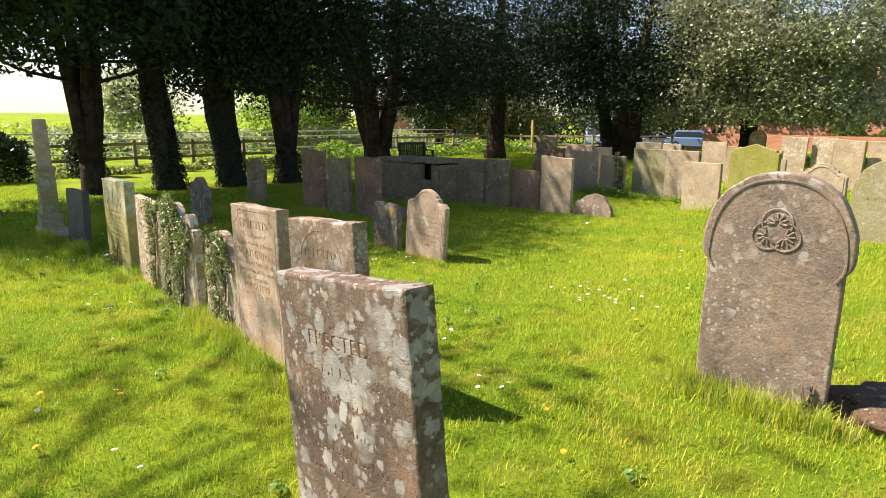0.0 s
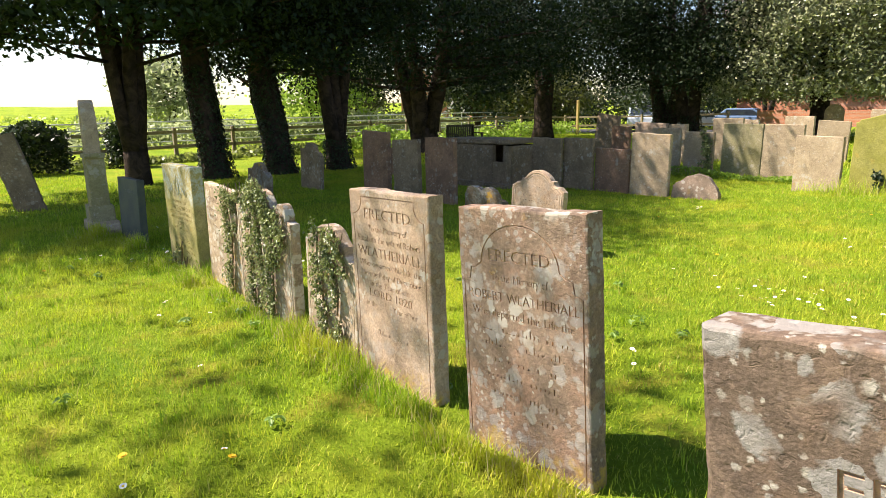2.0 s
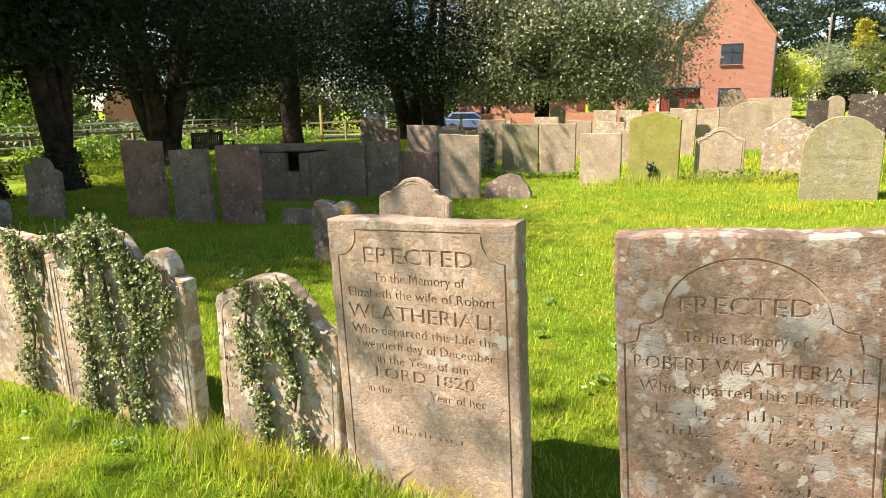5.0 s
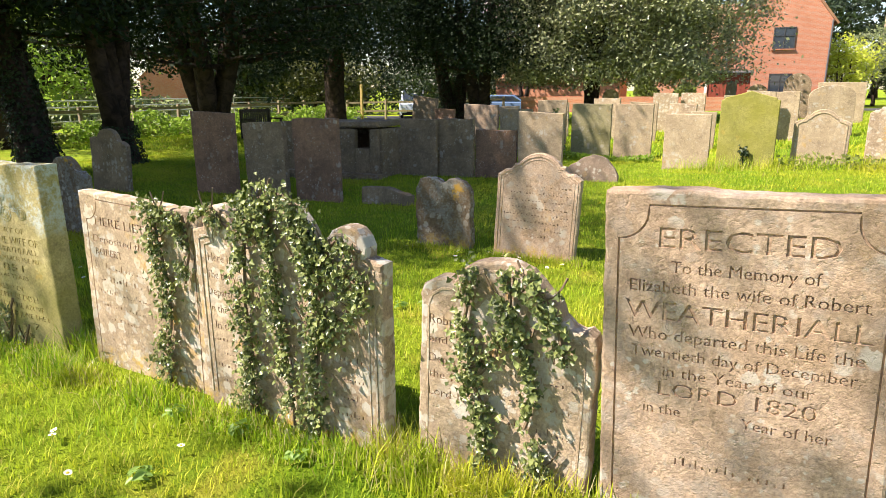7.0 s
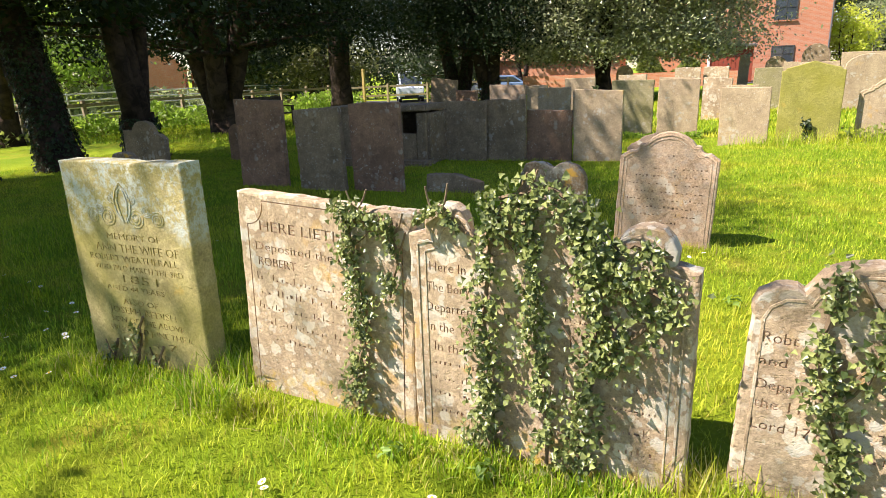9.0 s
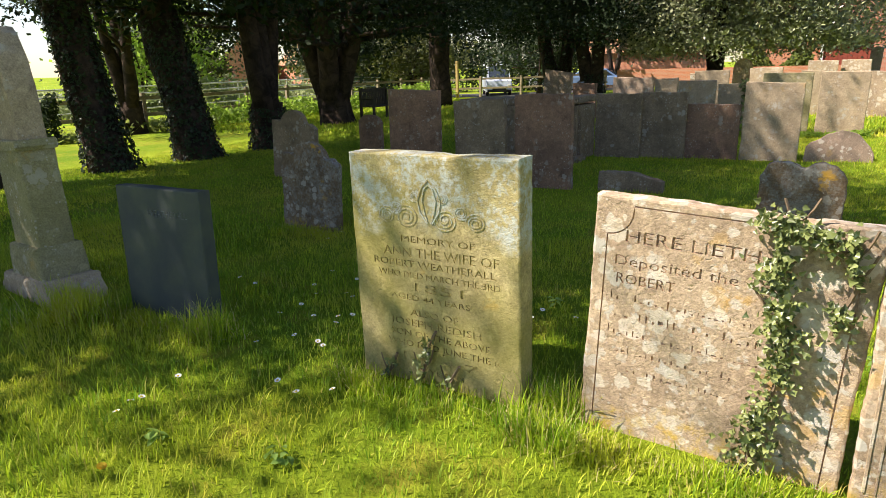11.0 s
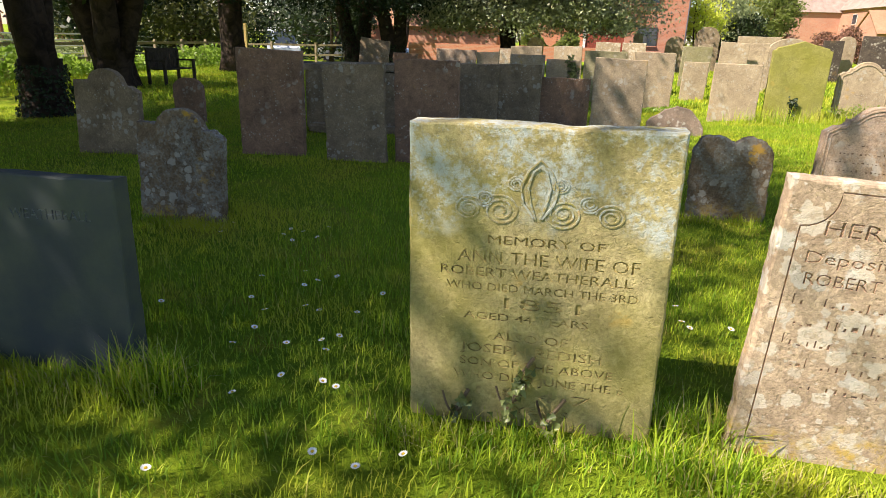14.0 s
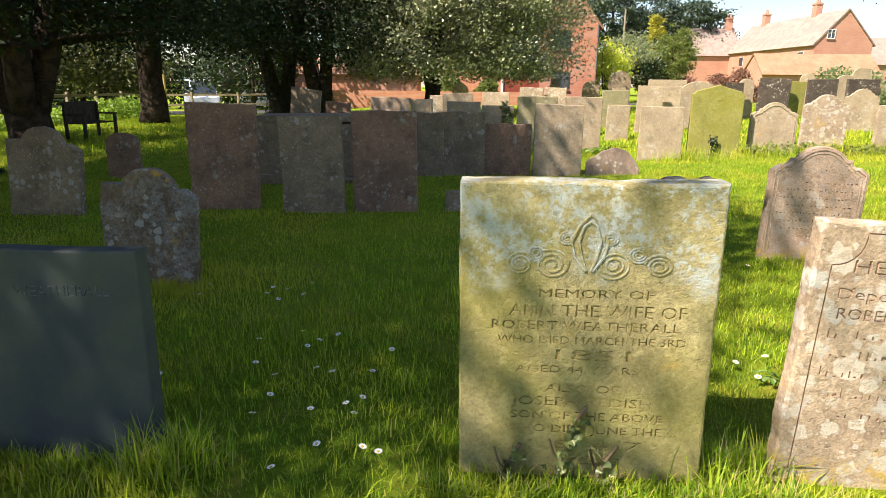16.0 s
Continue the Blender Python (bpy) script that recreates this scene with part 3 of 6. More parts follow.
def cut(host, verts, faces, y, material):
    """Keeps a cutter for later: verts hold (x, depth 0..1, z) on the host's face at depth y."""
    CUTS.setdefault(host.name, [host, material, [], []])
    _, _, vs, fs = CUTS[host.name]
    base = sum(len(v) for v in vs)
    v = np.array(verts, float)
    v[:, 1] = np.where(v[:, 1] > 0.5, y + np.where(v[:, 1] > 0.5, v[:, 1] - 0.5, 0) * 0.0125, y - 0.012)
    vs.append(v)
    fs.extend([[base + i for i in f] for f in faces])


def words(text, x, z, height, host, material, y, fit=0.0, slant=0.0):
    """A line of cut lettering, centred at x on its base line z; fit: the width it must fill."""
    cu = bpy.data.curves.new("line", "FONT")
    cu.body, cu.size, cu.align_x, cu.extrude, cu.shear, cu.resolution_u = text, height * 1.38, "CENTER", 0.5, slant, 2
    tmp = bpy.data.objects.new("line", cu)
    me = bpy.data.meshes.new_from_object(tmp)
    bpy.data.objects.remove(tmp)
    bpy.data.curves.remove(cu)
    bm = bmesh.new()
    bm.from_mesh(me)
    bpy.data.meshes.remove(me)
    bmesh.ops.remove_doubles(bm, verts=bm.verts[:], dist=1e-5)
    bm.verts.index_update()
    co = np.array([v.co[:] for v in bm.verts])
    fs = [[v.index for v in f.verts] for f in bm.faces]
    wear = np.zeros(len(co))
    todo = set(bm.verts)
    while todo:                # letter by letter, some worn shallower than others
        seed = todo.pop()
        group, edge = [seed], [seed]
        while edge:
            here = edge.pop()
            for q in (e.other_vert(here) for e in here.link_edges):
                if q in todo:
                    todo.discard(q)
                    group.append(q)
                    edge.append(q)
        d = 0.70 + 0.36 * random.random() ** 0.7
        for q in group:
            wear[q.index] = d
    bm.free()
    k = fit / (co[:, 0].max() - co[:, 0].min()) if fit else 1.0
    mid = (co[:, 0].max() + co[:, 0].min()) / 2
    cut(host, np.stack([x + (co[:, 0] - mid) * k, np.where(co[:, 2] < 0, wear, 0.0), z + co[:, 1]], -1), fs, y, material)


def bars(x, z, width, height, host, material, y, rng, bold=1.0):
    """A line of lettering worn past reading: short cut strokes of its size."""
    u = -width / 2
    while u < width / 2:
        s = rng.uniform(0.35, 0.75) * height
        if rng.random() > 0.16:
            h = height * (rng.uniform(0.35, 0.55) if rng.random() < 0.7 else rng.uniform(0.7, 1.0))
            w = s * bold * rng.uniform(0.2, 0.42) if rng.random() < 0.75 else s * rng.uniform(0.5, 0.8)
            h = h if w < 0.35 * s else h * rng.uniform(0.2, 0.5)
            cx, cz = x + u + s / 2, z + h / 2 + rng.uniform(-0.04, 0.1) * height
            v = [(cx + i * w / 2, d, cz + k * h / 2) for d in (0, 1) for i, k in ((-1, -1), (1, -1), (1, 1), (-1, 1))]
            cut(host, v, [[0, 1, 2, 3], [7, 6, 5, 4], [0, 4, 5, 1], [1, 5, 6, 2], [2, 6, 7, 3], [3, 7, 4, 0]], y, material)
        u += s + height * 0.12


def groove(path, width, host, material, y):
    """A cut line along a 2D path."""
    vs, fs = [], []
    path = [p for i, p in enumerate(path) if i == 0 or math.dist(p, path[i - 1]) > 0.004]
    for i, (x, z) in enumerate(path):
        (x0, z0), (x1, z1) = path[max(i - 1, 0)], path[min(i + 1, len(path) - 1)]
        l = math.hypot(x1 - x0, z1 - z0) or 1
        nx, nz = (z1 - z0) / l * width / 2, -(x1 - x0) / l * width / 2
        vs += [(x + nx, 0, z + nz), (x - nx, 0, z - nz), (x - nx, 0.95, z - nz), (x + nx, 0.95, z + nz)]
    for i in range(len(path) - 1):
        a, b = 4 * i, 4 * i + 4
        fs += [[a + k, a + (k + 1) % 4, b + (k + 1) % 4, b + k] for k in range(4)]
    fs += [[0, 1, 2, 3], [4 * len(path) - k for k in (1, 2, 3, 4)]]
    cut(host, vs, fs, y, material)


def engrave_all():
    """Cuts the kept lettering into the stones, and leaves no modifier behind."""
    for host, material, vs, fs in CUTS.values():
        me = bpy.data.meshes.new("cutter")
        me.from_pydata(np.concatenate(vs).tolist(), [], fs)
        bm = bmesh.new()
        bm.from_mesh(me)
        bmesh.ops.recalc_face_normals(bm, faces=bm.faces[:])
        bm.to_mesh(me)
        bm.free()
        me.materials.append(material)
        tool = new("cutter", me)
        tool.matrix_basis = host.matrix_basis
        mod = host.modifiers.new("cut", "BOOLEAN")
        mod.operation, mod.solver, mod.object, mod.material_mode = "DIFFERENCE", "EXACT", tool, "TRANSFER"
        bpy.context.view_layer.update()
        done = bpy.data.meshes.new_from_object(host.evaluated_get(bpy.context.evaluated_depsgraph_get()))
        host.modifiers.remove(mod)
        if len(done.polygons) > 50:
            done.name = host.data.name
            host.data = done
        bpy.data.objects.remove(tool)


def headstone(x, y, w, h, kind, stone, label, thick=0.085, yaw=-5.0, lean=0.0, tip=0.0, slope=0.0, wear=0.004, group="", name="headstone", seed=None):
    """yaw: turn about the upright; lean: sideways, to the right; tip: backwards."""
    sd = seed if seed is not None else x * 1.7 + y * 0.9
    bm = slab_bmesh(outline(kind, w, h, slope), thick, wear=wear, seed=sd, step=0.02 if y < 7 else 0.04)
    ob = part(name, bm, STONE[stone] if isinstance(stone, str) else stone)
    ob.matrix_basis = pose(x, y, rough_z(x, y) , 0, 0, yaw) @ pose(0, 0, 0, -tip, lean, 0)
    return tagged(ob, label, "headstone", group)


def side_path(kind, w, h, inset, low=0.06):
    """The outline moved inwards, for a border."""
    pts = outline(kind, w - 2 * inset, h - inset)
    return [(x, max(z, low)) for x, z in pts]


rng = np.random.default_rng(7)
ROW = "old headstones in the front row"

# the nearest one, blotched with lichen
hs_b = headstone(-1.275, 1.11, 0.70, 1.20, "flat", "weathered", "tall flat-topped brown headstone blotched with white lichen", 0.10, -6, -7, 0, 0.0, group=ROW)
words("ERECTED", 0, 0.985, 0.05, hs_b, LETTER_BROWN, -0.05, 0.33)
for _z, _w in ((0.90, 0.40), (0.815, 0.5), (0.73, 0.46), (0.65, 0.42), (0.57, 0.44), (0.49, 0.36), (0.41, 0.4)):
    bars(0, _z, _w, 0.034, hs_b, LETTER_BROWN, -0.05, rng)

# blotched stone with an arched panel
hs_d = headstone(-2.845, 2.17, 0.67, 1.08, "flat", "blotched", "flat-topped brown headstone with white lichen discs and worn lettering", 0.10, -3, -4, 0, 0.0, group=ROW)
words("ERECTED", 0, 0.86, 0.052, hs_d, LETTER_BROWN, -0.05, 0.32)
words("To the Memory of", 0, 0.775, 0.034, hs_d, LETTER_BROWN, -0.05, 0.30)
words("ROBERT WEATHERIALL", 0.005, 0.69, 0.042, hs_d, LETTER_BROWN, -0.05, 0.58)
words("Who departed this Life the", 0, 0.62, 0.036, hs_d, LETTER_BROWN, -0.05, 0.54)
for _z, _w in ((0.555, 0.5), (0.49, 0.46), (0.42, 0.36), (0.35, 0.4), (0.275, 0.34), (0.2, 0.3)):
    bars(0, _z, _w, 0.034, hs_d, LETTER_PALE, -0.05, rng)
_p = [(-0.31, 0.02), (-0.31, 0.76), (-0.275, 0.77), (-0.265, 0.82), (-0.235, 0.825)] + arc(0.0, 0.84, 0.205, 178, 2, 20, 0.85) + [(0.235, 0.825), (0.265, 0.82), (0.275, 0.77), (0.31, 0.76), (0.31, 0.02)]
groove(_p, 0.006, hs_d, LETTER_BROWN, -0.05)

# the stone with bold lettering
hs_e = headstone(-3.88, 2.34, 0.735, 1.07, "flat", "rosy", "flat-topped rosy sandstone headstone with bold cut lettering", 0.095, -6, -2.2, 0, 0.0, group=ROW)
for _t, _z, _s, _w, _sl in (("ERECTED", 0.915, 0.060, 0.43, 0), ("To the Memory of", 0.845, 0.036, 0.36, 0), ("Elizabeth the wife of Robert", 0.785, 0.036, 0.58, 0), ("WEATHERIALL", 0.705, 0.056, 0.60, 0),
                            ("Who departed this Life the", 0.645, 0.036, 0.58, 0), ("Twentieth day of December", 0.59, 0.034, 0.56, 0), ("in the Year of our", 0.535, 0.034, 0.38, 0), ("LORD 1820", 0.475, 0.046, 0.40, 0), ("in the            Year of her", 0.415, 0.034, 0.48, 0)):
    words(_t, 0.0, _z, _s, hs_e, LETTER_BROWN, -0.0475, _w, _sl)
bars(0.0, 0.26, 0.3, 0.03, hs_e, LETTER_PALE, -0.0475, rng)
_p = [(-0.325, 0.03), (-0.325, 0.935)] + arc(-0.325, 1.015, 0.08, 270, 360, 6) + [(-0.245, 1.032), (0.245, 1.035)] + arc(0.325, 1.015, 0.08, 180, 270, 6) + [(0.325, 0.935), (0.325, 0.03)]
groove(_p, 0.006, hs_e, LETTER_BROWN, -0.0475)

# the small scrolled stone under ivy
hs_c = headstone(-4.61, 2.43, 0.63, 0.81, "scroll", "buff", "small scroll-topped buff headstone half hidden by ivy", 0.08, -6, 1.5, 0, wear=0.006, group=ROW)
for _t, _x, _z, _s, _w in (("Robt", -0.23, 0.55, 0.036, 0.09), ("and", -0.24, 0.48, 0.03, 0.07), ("Departed", -0.19, 0.405, 0.034, 0.17), ("the 11", -0.215, 0.345, 0.034, 0.12), ("Lord 177", -0.185, 0.275, 0.034, 0.18)):
    words(_t, _x, _z, _s, hs_c, LETTER_BROWN, -0.04, _w)
for _z in (0.50, 0.42, 0.33, 0.24):
    bars(0.14, _z, 0.22, 0.028, hs_c, LETTER_PALE, -0.04, rng)
_p = [(x, z) for x, z in side_path("scroll", 0.63, 0.81, 0.035)]
part("border", strip(resample(_p, 0.05), 0.012, -0.04), STONE["buff"], hs_c)

# the pair that leans together under one growth of ivy
hs_h = headstone(-5.52, 2.49, 0.96, 0.95, "triple", "buff", "wide double headstone with three carved lobes, overgrown with ivy", 0.075, -6.5, 0, 0, wear=0.005, group=ROW)
for _k, (_t, _w) in enumerate((("Here In", 0.14), ("The Body", 0.17), ("Departed", 0.18), ("In the Ye", 0.17), ("In the", 0.12))):
    words(_t, -0.33, 0.665 - 0.075 * _k, 0.036, hs_h, LETTER_BROWN, -0.0375, _w)
for _z in (0.31, 0.25, 0.19, 0.12):
    bars(-0.33, _z, 0.17, 0.028, hs_h, LETTER_PALE, -0.0375, rng)
for _z in (0.55, 0.47, 0.36, 0.28, 0.2, 0.13):
    bars(0.18, _z, 0.4, 0.028, hs_h, LETTER_PALE, -0.0375, rng)
part("border", strip(resample(side_path("triple", 0.96, 0.95, 0.035), 0.03), 0.012, -0.0375, 0.004), STONE["buff"], hs_h)
part("border", strip(resample(side_path("triple", 0.96, 0.95, 0.065), 0.03), 0.008, -0.0375, 0.003), STONE["buff"], hs_h)

hs_f = headstone(-6.445, 2.635, 0.85, 0.88, "flat", "buff", "flat-topped buff headstone speckled with pale lichen discs", 0.075, -6.5, 2.2, 0, 0.0, group=ROW)
words("HERE LIETH", -0.10, 0.725, 0.045, hs_f, LETTER_BROWN, -0.0375, 0.42)
words("Deposited the", -0.14, 0.64, 0.038, hs_f, LETTER_BROWN, -0.0375, 0.40)
words("ROBERT", -0.23, 0.575, 0.038, hs_f, LETTER_BROWN, -0.0375, 0.2)
for _z, _w in ((0.51, 0.5), (0.445, 0.46), (0.38, 0.5), (0.31, 0.42), (0.24, 0.34)):
    bars(-0.1, _z, _w, 0.032, hs_f, LETTER_PALE, -0.0375, rng)
_p = [(-0.375, 0.02), (-0.375, 0.74)] + arc(-0.375, 0.83, 0.085, 270, 360, 6) + [(-0.29, 0.85), (0.29, 0.85)] + arc(0.375, 0.83, 0.085, 180, 270, 6) + [(0.375, 0.74), (0.375, 0.02)]
groove(_p, 0.005, hs_f, LETTER_PALE, -0.0375)

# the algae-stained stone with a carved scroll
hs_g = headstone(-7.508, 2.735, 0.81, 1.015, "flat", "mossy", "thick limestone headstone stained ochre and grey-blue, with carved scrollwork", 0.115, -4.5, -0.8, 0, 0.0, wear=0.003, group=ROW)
for _t, _x, _z, _s, _w in (("MEMORY OF", 0.03, 0.645, 0.030, 0.36), ("ANN THE WIFE OF", 0.035, 0.582, 0.042, 0.56), ("ROBERT WEATHERALL", 0.0, 0.535, 0.032, 0.60), ("WHO DIED MARCH THE 3RD", 0.02, 0.487, 0.028, 0.60), ("1851", 0.03, 0.43, 0.040, 0.24),
                           ("AGED 44 YEARS", -0.02, 0.385, 0.026, 0.40), ("ALSO OF", 0.0, 0.315, 0.030, 0.24), ("JOSEPH REDISH", 0.0, 0.265, 0.034, 0.46), ("SON OF THE ABOVE", 0.02, 0.215, 0.030, 0.50), ("WHO DIED JUNE THE 6", 0.03, 0.165, 0.030, 0.56), ("1 8 4 7", 0.02, 0.105, 0.036, 0.38), ("YEARS", 0.05, 0.05, 0.026, 0.18)):
    words(_t, _x, _z, _s, hs_g, LETTER_OLIVE, -0.0575, _w)


def spiral(cx, cz, r, turns, flip=1, start=0):
    return [(cx + flip * r * (1 - 0.8 * u) * math.cos(radians(start) + u * turns * 2 * math.pi), cz + 0.85 * r * (1 - 0.8 * u) * math.sin(radians(start) + u * turns * 2 * math.pi)) for u in np.linspace(0, 1, int(16 * turns))]


for _cx, _r, _fl, _st in ((-0.215, 0.046, 1, 10), (-0.115, 0.060, -1, 20), (0.075, 0.058, 1, 160), (0.215, 0.046, -1, 10), (-0.165, 0.03, 1, 200), (0.15, 0.032, -1, 200), (-0.07, 0.026, 1, 90), (0.062, 0.026, -1, 90)):
    part("scroll", strip(spiral(_cx, 0.755 + (0.085 if _r < 0.028 else 0.035 if _r < 0.04 else 0.0), _r, 2.6, _fl, _st), 0.0075, -0.0575, 0.0025), STONE["mossy"], hs_g)
for _d in (0.0, 0.022):
    part("scroll", strip([(-0.012 + _d * 0.2, 0.735), (-0.045 + _d, 0.78), (-0.056 + _d, 0.83), (-0.035 + _d * 0.7, 0.88), (0.0, 0.915 - _d), (0.035 - _d * 0.7, 0.88), (0.056 - _d, 0.83), (0.045 - _d, 0.78), (0.012 - _d * 0.2, 0.735)], 0.009, -0.0575, 0.004), STONE["mossy"], hs_g)

# the slate
hs_s = headstone(-9.37, 2.85, 0.72, 0.785, "flat", SLATE, "smooth blue-grey slate headstone with small cut letters", 0.085, -2, -1.2, 2.5, -0.005, wear=0.001, group=ROW)
words("WEATHERALL", 0.08, 0.62, 0.04, hs_s, LETTER_SLATE, -0.0425, 0.34)

# the pointed stone with a foliate roundel
hs_a = headstone(-0.97, 3.86, 0.78, 1.36, "gothic", "dusky", "dark pointed headstone with a carved foliate trefoil, leaning slightly", 0.13, 4, 0.5, 0, wear=0.004)
for _a in (90, 210, 330):
    _c = (0.0 + 0.052 * math.cos(radians(_a)), 1.03 + 0.052 * math.sin(radians(_a)))
    part("trefoil", strip(arc(_c[0], _c[1], 0.078, _a - 118, _a + 118, 16), 0.012, -0.065, 0.006), STONE["dusky"], hs_a)
    bm = bmesh.new()
    for _k in range(7):
        _b = _a + (_k - 3) * 34
        box(bm, (_c[0] + 0.032 * math.cos(radians(_b)), -0.066, _c[1] + 0.032 * math.sin(radians(_b))), (0.046, 0.012, 0.013), Matrix.Rotation(-radians(_b), 4, "Y"))
    bmesh.ops.bevel(bm, geom=bm.edges[:], offset=0.004, segments=1, affect="EDGES")
    part("leaf_carving", bm, STONE["dusky"], hs_a)
_p = [(x, z) for x, z in side_path("gothic", 0.78, 1.36, 0.04) if z > 0.72]
part("border", strip(resample(_p, 0.04), 0.016, -0.065, 0.006), STONE["dusky"], hs_a)

# the ones that stand behind, singly
hs_p = headstone(-5.26, 5.42, 0.69, 0.85, "shoulder", "rosy", "round-shouldered rosy headstone with close lines of script", 0.075, -4, 2.0, 2)
part("border", strip(resample(side_path("shoulder", 0.69, 0.85, 0.025), 0.03), 0.014, -0.0375, 0.004), STONE["rosy"], hs_p)
part("border", strip(resample(side_path("shoulder", 0.69, 0.85, 0.05), 0.03), 0.008, -0.0375, 0.003), STONE["rosy"], hs_p)
bars(0.0, 0.67, 0.26, 0.05, hs_p, LETTER_DARK, -0.0375, rng, 1.5)
for _k in range(8):
    bars(0.0, 0.58 - 0.058 * _k, (0.5, 0.52, 0.54, 0.5, 0.55, 0.5, 0.46, 0.2)[_k], 0.042, hs_p, LETTER_DARK, -0.0375, rng, 1.6)
headstone(-6.10, 5.56, 0.54, 0.62, "twin", "lichen", "small crusted headstone with a broken two-lobed top", 0.085, -6, -1.5, 0, wear=0.014)
headstone(-10.01, 4.92, 0.64, 0.80, "ear", "lichen", "lichen-crusted round-topped headstone with golden patches low down", 0.085, -3, 4, 0, wear=0.010)
headstone(-12.22, 7.3, 0.80, 0.93, "ear", "grey", "grey round-topped headstone in the yews' shade", 0.085, -5, 4, 0, wear=0.009)
headstone(-12.75, 10.0, 0.5, 0.66, "round", "red", "small dark round-topped headstone under the yews", 0.08, -5, 0, 0, wear=0.008)
headstone(-13.7, 2.72, 0.44, 1.30, "flat", "grey", "narrow grey headstone leaning hard sideways", 0.085, 60, -15, 2, wear=0.008)

MID = "headstones in the shaded middle row"
headstone(-10.38, 7.50, 0.74, 1.13, "flat", "red", "tall red-brown flat-topped headstone in shade", 0.085, -2, 0, 0, -0.02, 0.006, MID)
headstone(-9.39, 7.36, 0.66, 1.01, "flat", "grey", "grey flat-topped headstone leaning a little", 0.085, -2, -1.5, 0, 0.02, 0.007, MID)
headstone(-8.64, 7.42, 0.68, 1.06, "flat", "red", "mottled red-brown headstone with an uneven top", 0.085, -2, -0.8, 0, 0.0, 0.010, MID)
headstone(-8.38, 9.98, 0.66, 0.92, "flat", "grey", "grey flat-topped headstone in shade", 0.08, -3, 0, 0, 0.0, 0.006, MID)
headstone(-7.77, 10.08, 0.64, 0.93, "flat", "grey", "pale grey speckled flat-topped headstone", 0.08, -3, 0, 0, 0.0, 0.005, MID)
headstone(-7.11, 10.15, 0.69, 0.76, "flat", "red", "low red-brown flat-topped headstone", 0.08, -3, 0, 0, 0.0, 0.004, MID)
headstone(-6.38, 10.1, 0.70, 1.03, "flat", "pale", "pale rosy flat-topped headstone, grimy at its foot", 0.08, -3, 0, 0, -0.02, 0.005, MID)
headstone(-5.55, 10.06, 0.80, 0.40, "hump", "dusky", "low broken hump-topped stone sunk in the turf", 0.10, -3, 0, 6, wear=0.010)

FAR = "headstones in the rows behind"
headstone(-7.70, 13.4, 0.66, 0.98, "flat", "pale", "pale flat-topped headstone in sun", 0.08, -3, 0, 0, 0, 0.005, FAR)
hs_iv = headstone(-7.02, 13.5, 0.64, 0.90, "flat", "pale", "pale headstone with ivy down its side", 0.08, -3, 0, 0, 0, 0.006, FAR)
headstone(-6.22, 13.7, 0.80, 1.06, "flat", "olive", "smooth olive-grey flat-topped headstone", 0.08, -3, 0, 0, 0, 0.003, FAR)
headstone(-5.36, 13.4, 0.72, 1.06, "flat", "pale", "pale speckled flat-topped headstone", 0.08, -3, 0, 0, 0, 0.006, FAR)
headstone(-4.33, 11.8, 0.72, 0.90, "flat", "pale", "small square pale headstone, ivy at its foot", 0.08, -8, 0, 0, 0.01, 0.004, FAR)
hs_y = headstone(-3.44, 11.75, 0.84, 1.20, "gable", "yellow", "yellow-green headstone with a low pointed gable", 0.10, -8, 0, 0, wear=0.002, group=FAR)
bars(0, 0.93, 0.34, 0.03, hs_y, LETTER_OLIVE, -0.05, rng)
hs_t = headstone(-2.40, 11.85, 0.76, 0.86, "shoulder", "pale", "round-shouldered pale headstone with a moulded edge", 0.085, -8, 0, 0, wear=0.005, group=FAR)
part("border", strip(resample(side_path("shoulder", 0.76, 0.86, 0.05), 0.04), 0.025, -0.0425, 0.008), STONE["pale"], hs_t)
headstone(-1.36, 12.15, 0.74, 0.96, "shoulder", "buff", "round-shouldered buff headstone with dead stems before it", 0.085, -8, 0, 0, wear=0.007, group=FAR)
headstone(-0.52, 11.5, 0.66, 0.90, "ear", "pale", "pale round-topped headstone among tall grass", 0.085, -8, 0, 0, wear=0.007, group=FAR)
hs_u = headstone(-1.14, 9.5, 0.86, 1.05, "arch", "olive", "large smooth round-topped olive headstone", 0.11, -8, 0, 0, wear=0.002, group=FAR)
words("IN", 0.0, 0.72, 0.055, hs_u, LETTER_OLIVE, -0.055)
bars(0, 0.64, 0.5, 0.02, hs_u, LETTER_OLIVE, -0.055, rng)
words("ANN NICHOLSON", 0.02, 0.52, 0.05, hs_u, LETTER_OLIVE, -0.055, 0.56)
